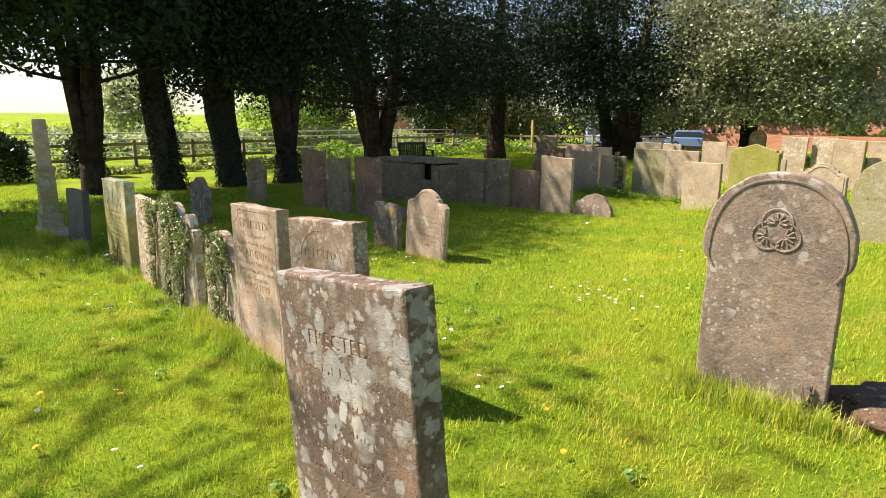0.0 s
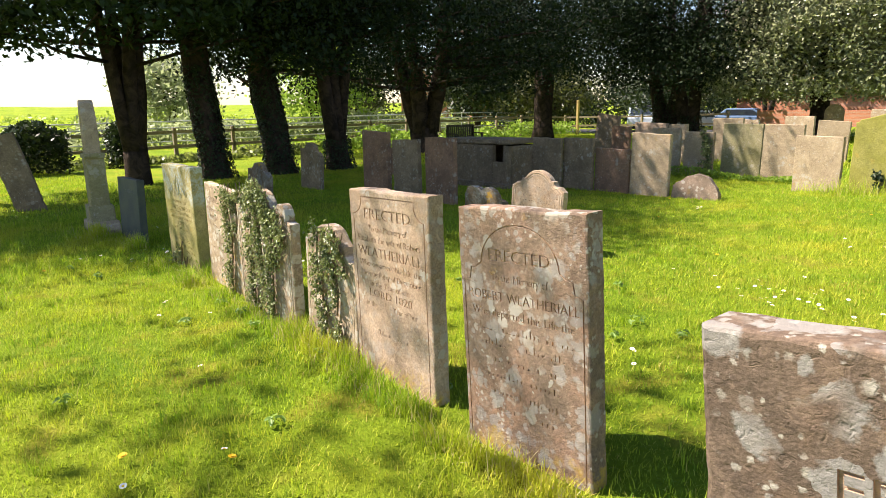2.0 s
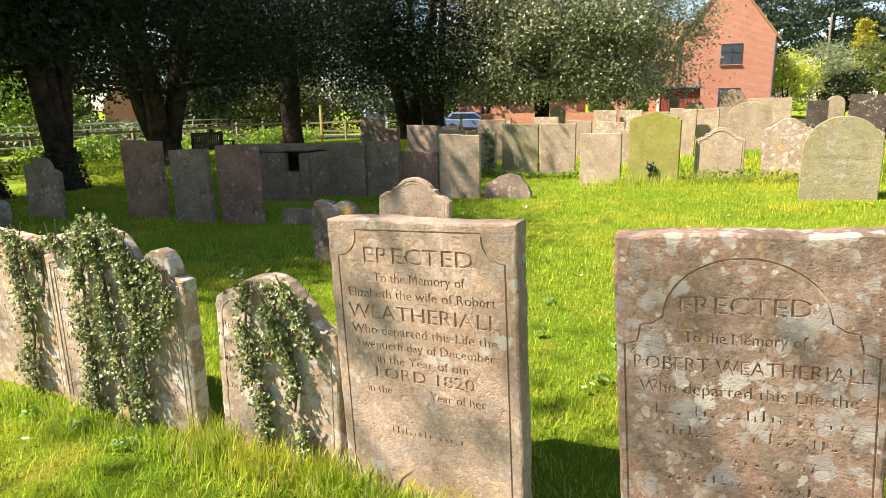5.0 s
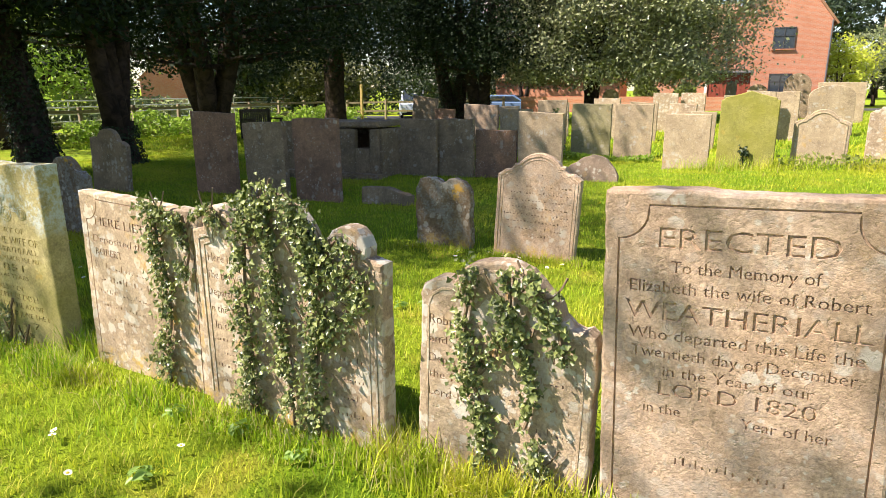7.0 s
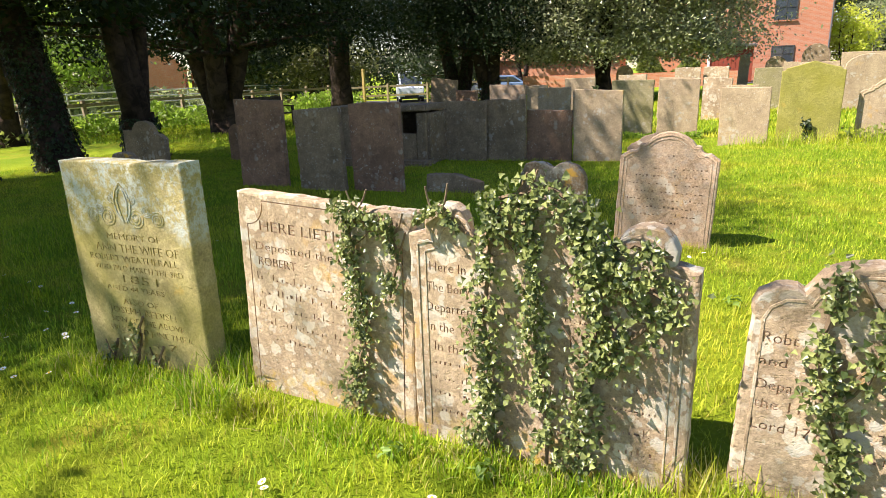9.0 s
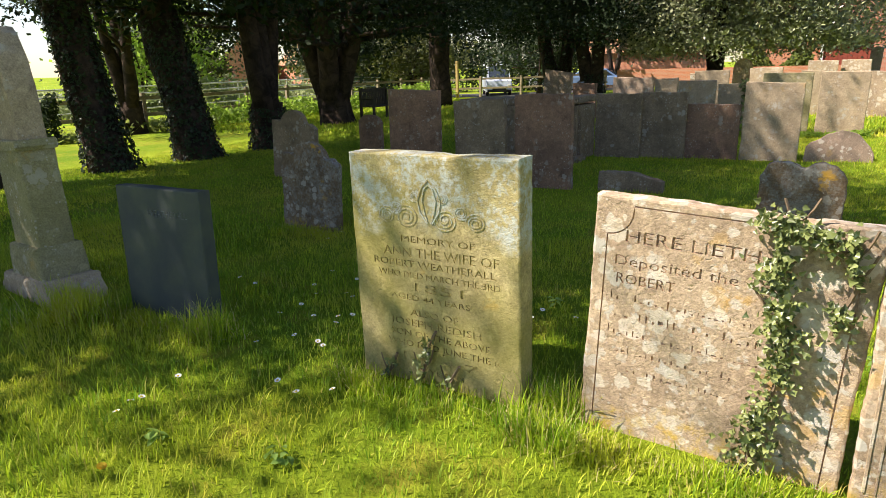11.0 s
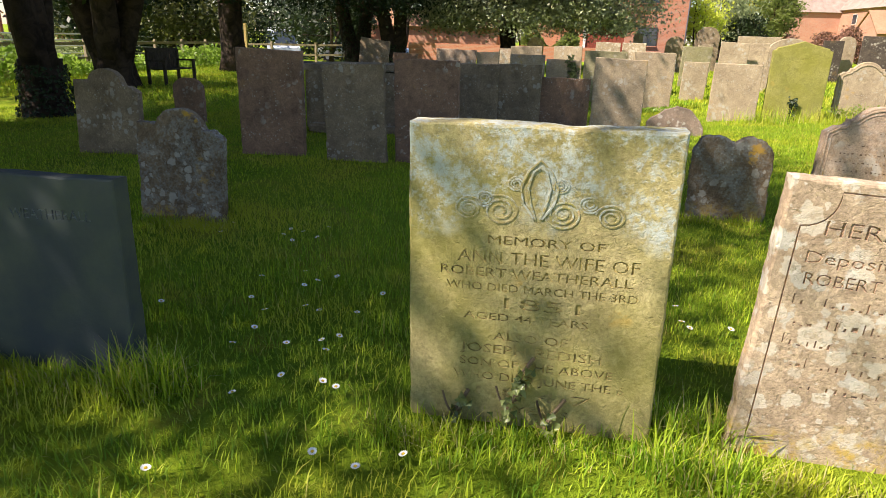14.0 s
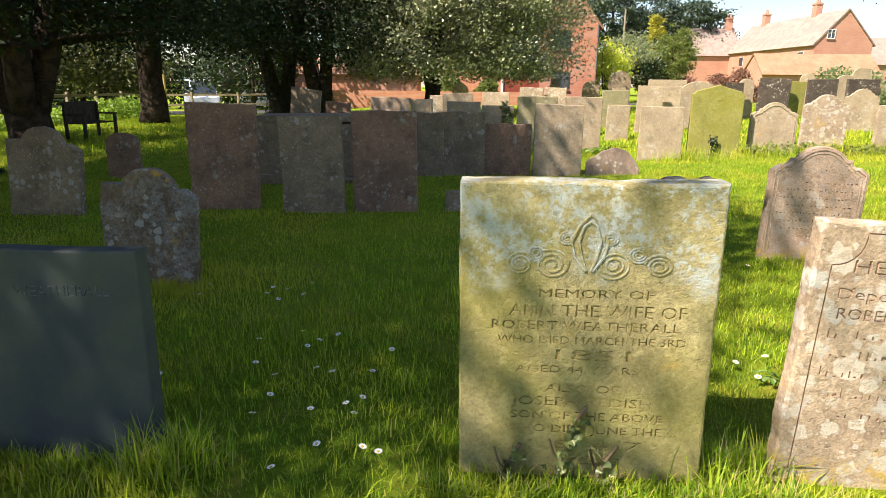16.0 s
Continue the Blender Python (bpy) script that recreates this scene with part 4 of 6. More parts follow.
for _x, _y, _w, _h, _k, _s, _l in (
        (-4.13, 15.5, 0.50, 0.80, "flat", "pale", "small pale flat-topped headstone"), (-3.34, 19.0, 0.74, 1.05, "flat", "olive", "olive flat-topped headstone"), (-2.98, 17.0, 0.62, 1.15, "flat", "pale", "tall pale flat-topped headstone"),
        (-2.37, 17.2, 0.50, 1.12, "flat", "pale", "narrow pale headstone"), (-1.37, 18.0, 0.95, 1.22, "round", "pale", "broad pale round-topped headstone"), (0.43, 20.0, 0.50, 1.12, "flat", "dark", "narrow dark headstone"),
        (0.90, 20.3, 0.46, 1.21, "arch", "pale", "narrow pale round-topped headstone"), (1.59, 20.0, 0.86, 1.18, "flat", "dark", "broad dark flat-topped headstone"), (2.32, 20.2, 0.55, 1.06, "flat", "yellow", "yellow-green flat-topped headstone"),
        (3.0, 20.0, 0.84, 1.10, "flat", "dark", "broad dark headstone under foliage"), (4.83, 22.0, 0.55, 1.23, "round", "pale", "pale round-topped headstone"), (2.61, 17.5, 0.80, 1.12, "flat", "dark", "dark headstone with a bright edge"),
        (-1.18, 27.0, 0.88, 1.64, "arch", "grey", "tall grey round-topped headstone"), (-2.52, 26.0, 0.68, 1.33, "arch", "grey", "dark round-topped headstone"), (-1.5, 25.6, 0.5, 1.02, "flat", "pale", "pale flat-topped headstone"), (-0.25, 23.9, 1.3, 1.24, "flat", "pale", "very broad pale flat-topped headstone"),
        (6.58, 24.0, 0.70, 1.54, "arch", "pale", "tall round-topped headstone"), (5.83, 26.0, 0.54, 1.35, "arch", "pale", "pale round-topped headstone"), (-7.78, 17.0, 0.76, 1.10, "flat", "pale", "pale flat-topped headstone in sun"),
        (-6.66, 19.0, 0.76, 1.10, "flat", "pale", "pale flat-topped headstone in sun"), (-5.35, 22.0, 0.75, 1.2, "flat", "buff", "buff flat-topped headstone"), (-4.5, 22.1, 0.72, 1.16, "flat", "buff", "buff flat-topped headstone"),
        (-7.6, 26.0, 0.62, 1.36, "arch", "grey", "dark round-topped headstone"), (-3.28, 30.0, 0.4, 1.49, "arch", "pale", "small pale wheel-headed stone"), (-9.39, 16.0, 0.95, 1.03, "flat", "rosy", "broad rosy flat-topped headstone"),
        (-8.62, 16.0, 0.52, 0.99, "flat", "pale", "pale headstone in sun"), (-10.81, 17.0, 0.64, 0.91, "flat", "red", "dark flat-topped headstone under trees"), (-11.93, 18.0, 0.80, 1.25, "flat", "grey", "grey headstone leaning under the trees"),
        (-4.6, 16.8, 0.62, 0.95, "flat", "buff", "buff flat-topped headstone"), (-5.6, 17.8, 0.70, 1.0, "flat", "pale", "pale flat-topped headstone"), (-8.2, 19.5, 0.7, 1.0, "flat", "buff", "buff flat-topped headstone"), (1.3, 15.4, 0.7, 0.95, "shoulder", "pale", "pale shouldered headstone"),
        (3.6, 15.2, 0.8, 1.0, "flat", "dark", "dark flat-topped headstone"), (4.4, 18.2, 0.7, 1.1, "arch", "pale", "pale round-topped headstone")):
    headstone(_x, _y, _w, _h, _k, _s, _l + (" among the farther graves" if _x > -6 else " near the trees"), 0.09, -6 + 5 * math.sin(_x * 3), (6 if _x == -11.93 else 1.5 * math.sin(_x * 5 + _y)), 0, 0.02 * math.sin(_x * 7), 0.005, FAR)

engrave_all()

# tall pointed monument on its stepped base
ob = thing("monument", pose(-10.56, 2.85, rough_z(-10.56, 2.85), 0, -1.5, -10), "tall pointed pale stone monument on a rough base block", "monument")
part("base_block", slab_bmesh([(-0.42, -0.12), (-0.44, 0.06), (-0.36, 0.14), (0.32, 0.16), (0.39, 0.05), (0.39, -0.12)], 0.36, 0.03, 0.012, 0.03, 3.1), STONE["pale"], ob)
part("plinth", slab_bmesh([(-0.26, 0.15), (-0.235, 0.30), (-0.21, 0.36), (0.21, 0.36), (0.235, 0.30), (0.26, 0.15)], 0.30, 0.03, 0.004, 0.02, 5.2), STONE["olive"], ob)
part("shaft", slab_bmesh([(-0.20, 0.355), (-0.185, 0.98), (0.185, 0.98), (0.20, 0.355)], 0.22, 0.03, 0.003, 0.012, 1.2), STONE["olive"], ob)
part("collar", slab_bmesh([(-0.205, 0.975), (-0.215, 1.0), (-0.20, 1.04), (0.20, 1.04), (0.215, 1.0), (0.205, 0.975)], 0.25, 0.03, 0.002, 0.01, 2.2), STONE["olive"], ob)
part("head", slab_bmesh([(-0.17, 1.035), (-0.165, 1.35), (-0.12, 1.55), (-0.05, 1.68), (0.0, 1.72), (0.05, 1.68), (0.12, 1.55), (0.165, 1.35), (0.17, 1.035)], 0.17, 0.03, 0.004, 0.012, 7.2), STONE["pale"], ob)

# table tomb with an open side, and a fallen slab
tomb = thing("table_tomb", pose(-9.75, 9.85, rough_z(-9.75, 9.85), 0, 0, -3), "grey stone table tomb with a dark open side", "tomb")
part("top_slab", bevelled_box((0, 0, 0.86), (1.94, 0.86, 0.09), 0.02, pose(0, 0, 0, 0, -1.0, 0)), STONE["grey"], tomb)
for _x, _w in ((-0.19, 1.42), (0.86, 0.14)):
    part("side_panel", bevelled_box((_x, -0.36, 0.40), (_w, 0.10, 0.80), 0.012), STONE["grey"], tomb)
for _x in (-0.93, 0.93):
    part("end_panel", bevelled_box((_x, 0.0, 0.40), (0.09, 0.66, 0.80), 0.012), STONE["grey"], tomb)
part("back_panel", bevelled_box((0, 0.36, 0.40), (1.8, 0.09, 0.80), 0.012), STONE["grey"], tomb)
part("side_panel", bevelled_box((0.65, -0.35, 0.24), (0.28, 0.09, 0.50), 0.012), STONE["grey"], tomb)
part("step", bevelled_box((0.1, -0.42, 0.03), (1.9, 0.35, 0.14), 0.03), STONE["grey"], tomb)
bm = slab_bmesh([(-0.36, -0.1), (-0.35, 0.20), (0.0, 0.21), (0.34, 0.13), (0.36, -0.1)], 0.16, 0.03, 0.008, 0.015, 4.4)
tagged(part("ledger_stone", bm, STONE["grey"]), "small sunken grey ledger stone in the grass", "gravestone").matrix_basis = pose(-7.65, 7.45, rough_z(-7.65, 7.45), -4, 0, -4)
bm = bmesh.new()
bmesh.ops.create_icosphere(bm, subdivisions=4, radius=1.0)
for v in bm.verts:
    d = 1 + 0.22 * noise.noise(v.co * 2.1) + 0.08 * noise.noise(v.co * 7)
    v.co = Vector((v.co.x * 0.75 * d, v.co.y * 0.4 * d, v.co.z * 0.16 * d))
tagged(soften(part("soil_mound", bm, SOIL)), "mound of bare brown soil beside the dark headstone", "soil mound").matrix_basis = pose(0.05, 4.25, rough_z(0.05, 4.25) + 0.02, 0, 0, 15)
tagged(part("kerb_stone", slab_bmesh([(-0.3, -0.1), (-0.28, 0.16), (0.25, 0.2), (0.32, -0.1)], 0.14, 0.03, 0.01, 0.02, 9.4), STONE["grey"]), "rough grey stone lying by the soil mound", "kerb stone").matrix_basis = pose(0.12, 4.1, rough_z(0.12, 4.1), 0, 0, 30)

# ---- ivy on the headstones ----


def ivy(host, strands, label, leaf=0.0215, per_metre=1050, face=-0.04, material=None, seed=1):
    """Ivy over a headstone: strands of (path on the face, half width); hangs in front of the face."""
    r = np.random.default_rng(seed)
    root = thing("ivy", host.matrix_basis.copy(), label, "ivy")
    centres, normals = [], []
    for path, half in strands:
        bm = bmesh.new()
        pts = [Vector((x, face - 0.014, z)) for x, z in resample(path, 0.03)]
        pts = [p + Vector((0.012 * noise.noise(p * 14), 0, 0.01 * noise.noise(p * 11 + Vector((5, 0, 0))))) for p in pts]
        tube(bm, pts, [0.007] * len(pts), 5)
        part("stem", bm, TWIG, root)
        for k in range(2):
            a = pts[int(len(pts) * r.uniform(0.1, 0.5))]
            bm = bmesh.new()
            side = r.choice((-1, 1))
            tw = [a + Vector((side * half * u * 1.3, -0.006 * u, 0.10 * u * u - 0.02 * u)) for u in np.linspace(0, 1, 6)]
            tube(bm, tw, [0.004] * 6, 4)
            part("stem", bm, TWIG, root)
        length = sum(math.hypot(x1 - x0, z1 - z0) for (x0, z0), (x1, z1) in zip(path, path[1:]))
        n = int(per_metre * length * (0.35 + half * 9))
        idx = r.uniform(0, len(pts) - 1, n).astype(int)
        base = np.array([pts[i][:] for i in idx])
        clump = np.array([0.55 + 0.9 * max(0.0, 0.5 + noise.noise(Vector((b[0] * 9, 3.3, b[2] * 9)))) for b in base])
        off = np.stack([r.normal(0, half * 0.42, n) * clump, -np.abs(r.normal(0, 0.026, n)) - 0.006, r.normal(0, half * 0.5, n)], -1)
        bare = np.array([noise.noise(Vector((b[0] * 13, seed * 7.7, b[2] * 13))) for b in base + off]) > -0.32
        centres.append((base + off)[bare])
        nn = np.stack([r.normal(-0.25, 0.5, n), r.normal(-0.8, 0.35, n), r.normal(0.35, 0.4, n)], -1)
        normals.append(nn[bare])
    leaves = leaf_cloud("leaves", np.concatenate(centres), np.concatenate(normals), leaf, leaf * 0.9, material or IVY, root, r, lobed=True)
    leaves["kind"] = "stuff"
    return root


ivy(hs_f, [([(0.14, 0.86), (0.17, 0.68), (0.22, 0.5), (0.20, 0.3), (0.16, 0.12), (0.17, 0.0)], 0.075), ([(0.14, 0.88), (0.25, 0.85), (0.33, 0.80)], 0.05), ([(0.34, 0.86), (0.36, 0.7), (0.33, 0.55)], 0.035)],
    "dark ivy strand hanging over a buff headstone", seed=11)
ivy(hs_h, [([(-0.12, 0.93), (-0.17, 0.75), (-0.18, 0.5), (-0.17, 0.25), (-0.19, 0.0)], 0.085), ([(-0.03, 0.96), (-0.02, 0.72), (0.0, 0.45), (0.03, 0.2), (0.05, 0.0)], 0.07), ([(-0.14, 0.94), (0.02, 0.985), (0.15, 0.93), (0.2, 0.8)], 0.055),
           ([(0.12, 0.9), (0.17, 0.72), (0.2, 0.5), (0.17, 0.25), (0.14, 0.0)], 0.085), ([(0.2, 0.78), (0.30, 0.72), (0.42, 0.66)], 0.07), ([(0.42, 0.7), (0.33, 0.56), (0.22, 0.44)], 0.07), ([(0.18, 0.75), (0.3, 0.83), (0.4, 0.80)], 0.05), ([(-0.42, 0.85), (-0.34, 0.90), (-0.25, 0.82)], 0.022)],
    "thick leafy ivy over the double headstone", seed=12)
ivy(hs_c, [([(-0.10, 0.76), (-0.13, 0.6), (-0.1, 0.4), (-0.03, 0.25), (-0.06, 0.0)], 0.06), ([(0.02, 0.78), (0.03, 0.62), (-0.02, 0.48)], 0.07), ([(0.10, 0.78), (0.18, 0.66), (0.22, 0.52)], 0.055), ([(0.06, 0.62), (0.13, 0.4), (0.1, 0.25)], 0.03), ([(0.14, 0.2), (0.16, 0.1), (0.14, 0.0)], 0.055)],
    "leafy ivy across the small scrolled headstone", seed=13)
ivy(hs_g, [([(-0.1, -0.02), (-0.04, 0.1), (-0.02, 0.2), (0.02, 0.27)], 0.035), ([(0.06, 0.0), (0.1, 0.08), (0.13, 0.13)], 0.03), ([(-0.25, 0.0), (-0.2, 0.12)], 0.03)],
    "small ivy shoots at the foot of the mossy headstone", 0.028, 300, -0.0575, IVY, 14)
ivy(hs_iv, [([(0.1, 0.9), (0.2, 0.7), (0.22, 0.4), (0.2, 0.0)], 0.12)], "ivy down the side of a pale headstone", 0.07, 220, -0.05, IVY, 15)
ivy(hs_y, [([(-0.02, 0.0), (0.0, 0.2), (-0.02, 0.32)], 0.06)], "ivy sprig at the foot of the yellow headstone", 0.06, 220, -0.06, IVY_DARK, 16)
ivy(hs_a, [([(0.26, 0.0), (0.27, 0.1), (0.28, 0.2)], 0.025)], "small sprig at the foot of the dark headstone", 0.03, 240, -0.065, IVY_DARK, 17)

# ---- trees ----


def limb_path(a, b, bend, r, n=7):
    a, b = Vector(a), Vector(b)
    side = Vector((r.normal(), r.normal(), r.normal() * 0.4)) * bend
    return [a.lerp(b, u) + side * math.sin(math.pi * u) for u in np.linspace(0, 1, n)]


def tree(x, y, height, spread, low, stems, label, material=None, leaves=12000, leaf=0.145, girth=0.34, lean=(0, 0), density=1.0, seed=1, clad=0.0, squash=1.0, clumps=150, fork=0.0, puff=0.17, name="tree", category="tree", shift=(0, 0), skirt=0.0):
    """Trunk of one or more stems, limbs, and a crown of leaves gathered in clumps about the limbs' ends."""
    r = np.random.default_rng(seed)
    z0 = rough_z(x, y)
    root = thing(name, pose(x, y, z0), label, category)
    bm = bmesh.new()
    fork = fork or (0.9 if stems > 1 else low + 0.6)
    base_top = Vector((lean[0] * fork, lean[1] * fork, fork))
    flare = [1.45, 1.12, 1.0, 0.95, 0.92]
    tube(bm, [base_top * u + Vector((0, 0, -0.25 * (1 - u))) for u in np.linspace(0, 1, 5)], [girth * f for f in flare], 14, 0.5, seed)
    ends = []
    for s in range(stems):
        w = 2 * math.pi * (s + r.uniform(-0.25, 0.25)) / stems
        out = (0.35 + 0.5 * r.random()) if stems > 1 else 0.1
        start = base_top + Vector((math.cos(w), math.sin(w), 0)) * girth * (0.45 if stems > 1 else 0) - Vector((0, 0, 0.12))
        top = base_top + Vector((math.cos(w) * spread * out * 0.55 + lean[0] * height * 0.5 + shift[0] * 0.5, math.sin(w) * spread * out * 0.55 + lean[1] * height * 0.5 + shift[1] * 0.5, (height - fork) * r.uniform(0.7, 0.9)))
        path = limb_path(start, top, 0.16, r, 10)
        g = girth * (0.62 if stems > 2 else 0.7 if stems > 1 else 0.9)
        tube(bm, path, [g * (1 - 0.75 * u) for u in np.linspace(0, 1, 10)], 9, 0.45, seed + s)
        for k in range(9):
            u = r.uniform(0.22, 1.0)
            p = path[min(9, int(u * 9))]
            ww = w + r.uniform(-1.5, 1.5) if stems > 1 else r.uniform(0, 2 * math.pi)
            reach = spread * r.uniform(0.55, 1.0) * (1.05 - 0.5 * max(0.0, (p.z - low) / (height - low)))
            q = Vector((shift[0] + math.cos(ww) * reach, shift[1] + math.sin(ww) * reach, max(low + 0.2, p.z + r.uniform(-0.2, 0.9))))
            lp = limb_path(p, q, 0.3, r)
            tube(bm, lp, [0.26 * g * (1 - 0.85 * v) + 0.008 for v in np.linspace(0, 1, 7)], 5, 0.2, k)
            ends += [lp[4], lp[5], lp[6]]
    soften(part("trunk", bm, BARK, root))
    cs = []
    for e in ends:
        cs.append(e[:])
    extra = max(0, clumps - len(cs))
    u = r.normal(size=(extra, 3))
    u /= np.linalg.norm(u, axis=1, keepdims=True)
    rad = r.uniform(0.45, 1.0, (extra, 1)) ** 0.6
    mid = (low + height) / 2
    ell = u * rad * np.array([[spread, spread, (height - low) / 2]]) + np.array([[shift[0], shift[1], mid]])
    wob = np.array([1 + 0.3 * noise.noise(Vector((p[0] * 0.5 + seed, p[1] * 0.5, p[2] * 0.5))) for p in ell])
    ell[:, :2] *= wob[:, None]
    if skirt:      # hanging skirt of foliage round the lower edge
        k = r.random(extra) < skirt
        w = r.uniform(0, 2 * math.pi, extra)
        q = spread * np.sqrt(r.uniform(0.15, 1.0, extra))
        ell[k] = np.stack([shift[0] + q * np.cos(w), shift[1] + q * np.sin(w), low + 0.1 + r.random(extra) ** 1.3 * (height - low) * 0.45], -1)[k]
    cs = np.concatenate([np.array(cs).reshape(-1, 3), ell])
    cs = cs[r.random(len(cs)) < density]
    n = leaves
    which = r.integers(0, len(cs), n)
    size = (spread * puff * r.uniform(0.6, 1.5, len(cs)))[which][:, None]
    off = r.normal(0, 1, (n, 3)) * size * np.array([[1, 1, 0.55 * squash]])
    c = cs[which] + off
    keep = c[:, 2] > low - 0.25 + 0.35 * np.sin(c[:, 0] * 2.1 + seed) * np.cos(c[:, 1] * 1.7)
    c = c[keep]
    nn = r.normal(0, 1, (len(c), 3)) + np.array([[0, 0, 0.7]])
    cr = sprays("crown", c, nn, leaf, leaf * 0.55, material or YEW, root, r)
    cr["kind"] = "stuff"
    if clad:
        n = int(900 * clad)
        zz = r.uniform(0.0, clad, n)
        w = r.uniform(0, 2 * math.pi, n)
        rr = girth * (0.98 + 0.5 * np.exp(-zz * 2.5)) + np.abs(r.normal(0, 0.03, n))
        c = np.stack([lean[0] * zz + np.cos(w) * rr, lean[1] * zz + np.sin(w) * rr, zz], -1)
        cl = leaf_cloud("ivy_cladding", c, np.stack([np.cos(w), np.sin(w), np.full(n, 0.4)], -1) + r.normal(0, 0.3, (n, 3)), 0.06, 0.055, IVY_DARK, root, r, lobed=True)
        cl["kind"] = "stuff"
    return root


BELT = "yews along the fence"
for _a in (
        dict(x=-15.7, y=1.9, height=12.0, spread=3.4, low=3.1, skirt=0.12, stems=4, leaves=74000, clumps=420, girth=0.24, lean=(0, 0.04), seed=21, shift=(0.68, 0.38)),
        dict(x=-16.2, y=5.4, height=12.2, spread=3.3, low=3.0, skirt=0.2, stems=4, leaves=44000, clumps=340, girth=0.25, lean=(-0.02, -0.06), seed=22, density=0.8, shift=(0.5, 0)),
        dict(x=-15.9, y=7.1, height=11.5, spread=3.2, low=2.9, stems=2, leaves=42000, clumps=240, girth=0.30, lean=(-0.12, -0.07), fork=2.5, seed=23, clad=2.6, density=0.9),
        dict(x=-15.7, y=8.7, height=11.5, spread=3.3, low=2.7, stems=2, leaves=34000, clumps=220, girth=0.31, lean=(-0.12, -0.08), fork=2.6, seed=24, clad=2.4),
        dict(x=-15.3, y=10.2, height=11.5, spread=3.5, low=2.5, stems=4, leaves=34000, clumps=220, girth=0.30, lean=(-0.02, -0.02), seed=25, clad=0.8, skirt=0.3),
        dict(x=-18.0, y=16.0, height=10, spread=5.2, low=2.35, stems=5, leaves=50000, girth=0.50, lean=(-0.02, -0.05), seed=26, clumps=260, skirt=0.4),
        dict(x=-18.8, y=24.2, height=10, spread=5.5, low=2.9, stems=1, leaves=50000, girth=0.42, lean=(0.0, -0.03), seed=27, clumps=260, skirt=0.4),
        dict(x=-15.6, y=29.6, height=11, spread=5.0, low=2.9, stems=2, leaves=32000, girth=0.5, seed=28, clad=2.0, clumps=250, skirt=0.15),
        dict(x=-13.2, y=27.0, height=10, spread=4.0, low=2.2, stems=2, leaves=30000, girth=0.40, seed=29, clad=1.0, clumps=220, skirt=0.4),
        # this one stands out of view, thinned to dapple the ground near the slate
        dict(x=-15.0, y=-1.9, height=10.5, spread=2.4, low=4.5, stems=2, leaves=620, girth=0.2, seed=30, density=0.45),
        dict(x=-22.5, y=12.5, height=9, spread=3.2, low=3.2, stems=3, leaves=10000, girth=0.3, seed=32)):
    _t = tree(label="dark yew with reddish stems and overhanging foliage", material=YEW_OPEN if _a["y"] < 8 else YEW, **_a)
    tagged(_t, group=BELT)
tree(-8.75, 28.6, 9.5, 4.6, 1.7, 1, "broad glossy holly with grey-green leaves", HOLLY, 140000, 0.135, 0.36, seed=41, clumps=420, shift=(1.1, 0), skirt=0.5, puff=0.13)
tree(-17.6, 50.0, 10.5, 3.4, 6.0, 2, "flowering cherry with pink blossom", BLOSSOM, 6000, 0.25, 0.25, seed=42)
# added out of view for dappled shade; crown offset keeps the trunk's shadow away
tree(-8.1, -4.45, 11.0, 2.4, 7.0, 1, "unseen airy tree with sparse foliage, added to dapple the stones", YEW_OPEN, 900, 0.16, 0.09, seed=43, density=0.6, clumps=90, shift=(-1.6, 2.55))
# far garden trees and shrubs
tree(4.1, 52.0, 4.6, 1.9, 0.6, 3, "bright yellow-green shrub by the brick house", LIME, 5000, 0.22, 0.10, seed=51, name="shrub", category="shrub")
tree(7.0, 56.0, 5.6, 2.3, 0.8, 3, "soft grey-green leafy garden shrub", HEDGE, 6000, 0.22, 0.12, seed=52, name="shrub", category="shrub")
tree(8.4, 55.0, 3.6, 1.5, 0.4, 3, "dark clipped evergreen garden bush", IVY_DARK, 6000, 0.2, 0.12, seed=53, name="shrub", category="shrub")
tree(11.6, 58.0, 6.6, 1.7, 1.6, 2, "leafy round-headed green garden tree", SHRUB, 7000, 0.22, 0.14, seed=54)
tree(10.3, 60.0, 8.0, 0.75, 0.8, 1, "slim upright golden garden conifer", GOLDEN, 6000, 0.2, 0.14, seed=55, clumps=120)
for _x, _y, _h, _s in ((6, 85, 15, 61), (14, 92, 16, 62), (3, 95, 15, 63), (21, 96, 14, 64), (28, 98, 15, 67)):
    tagged(tree(_x, _y, _h, 4.5, 4.0, 1, "tall dark pine behind the gardens", PINE, 9000, 0.45, 0.35, seed=_s, clumps=110, squash=0.5), group="pines behind the gardens")
for _x, _y, _h, _sp, _m2, _s in ((-27, 36, 5.0, 3.2, SHRUB_SHADE, 71), (-31, 41, 7.0, 4.0, YEW_OPEN, 72), (-24, 51, 7.5, 4.0, IVY_DARK, 73), (-35, 38, 6.0, 3.0, SHRUB_SHADE, 74), (-34, 22, 6.5, 3.2, FRESH, 75), (-37, 27, 5.5, 3.0, SHRUB_SHADE, 76), (-40, 16, 5.0, 2.6, HEDGE, 77), (-20, 40, 6.5, 3.5, IVY_DARK, 84), (-29, 31, 5.5, 2.6, IVY_DARK, 85), (-52, 4, 6.0, 3.0, HEDGE, 78), (-30, 56, 9, 5.0, YEW_OPEN, 79), (-42, 55, 9, 4.5, SHRUB, 80), (-9, 64, 10, 5.0, SHRUB, 81)):
    tree(_x, _y, _h, _sp, 0.7, 3, "leafy tree in the hedge line", _m2, 6000, 0.28, 0.16, seed=_s)
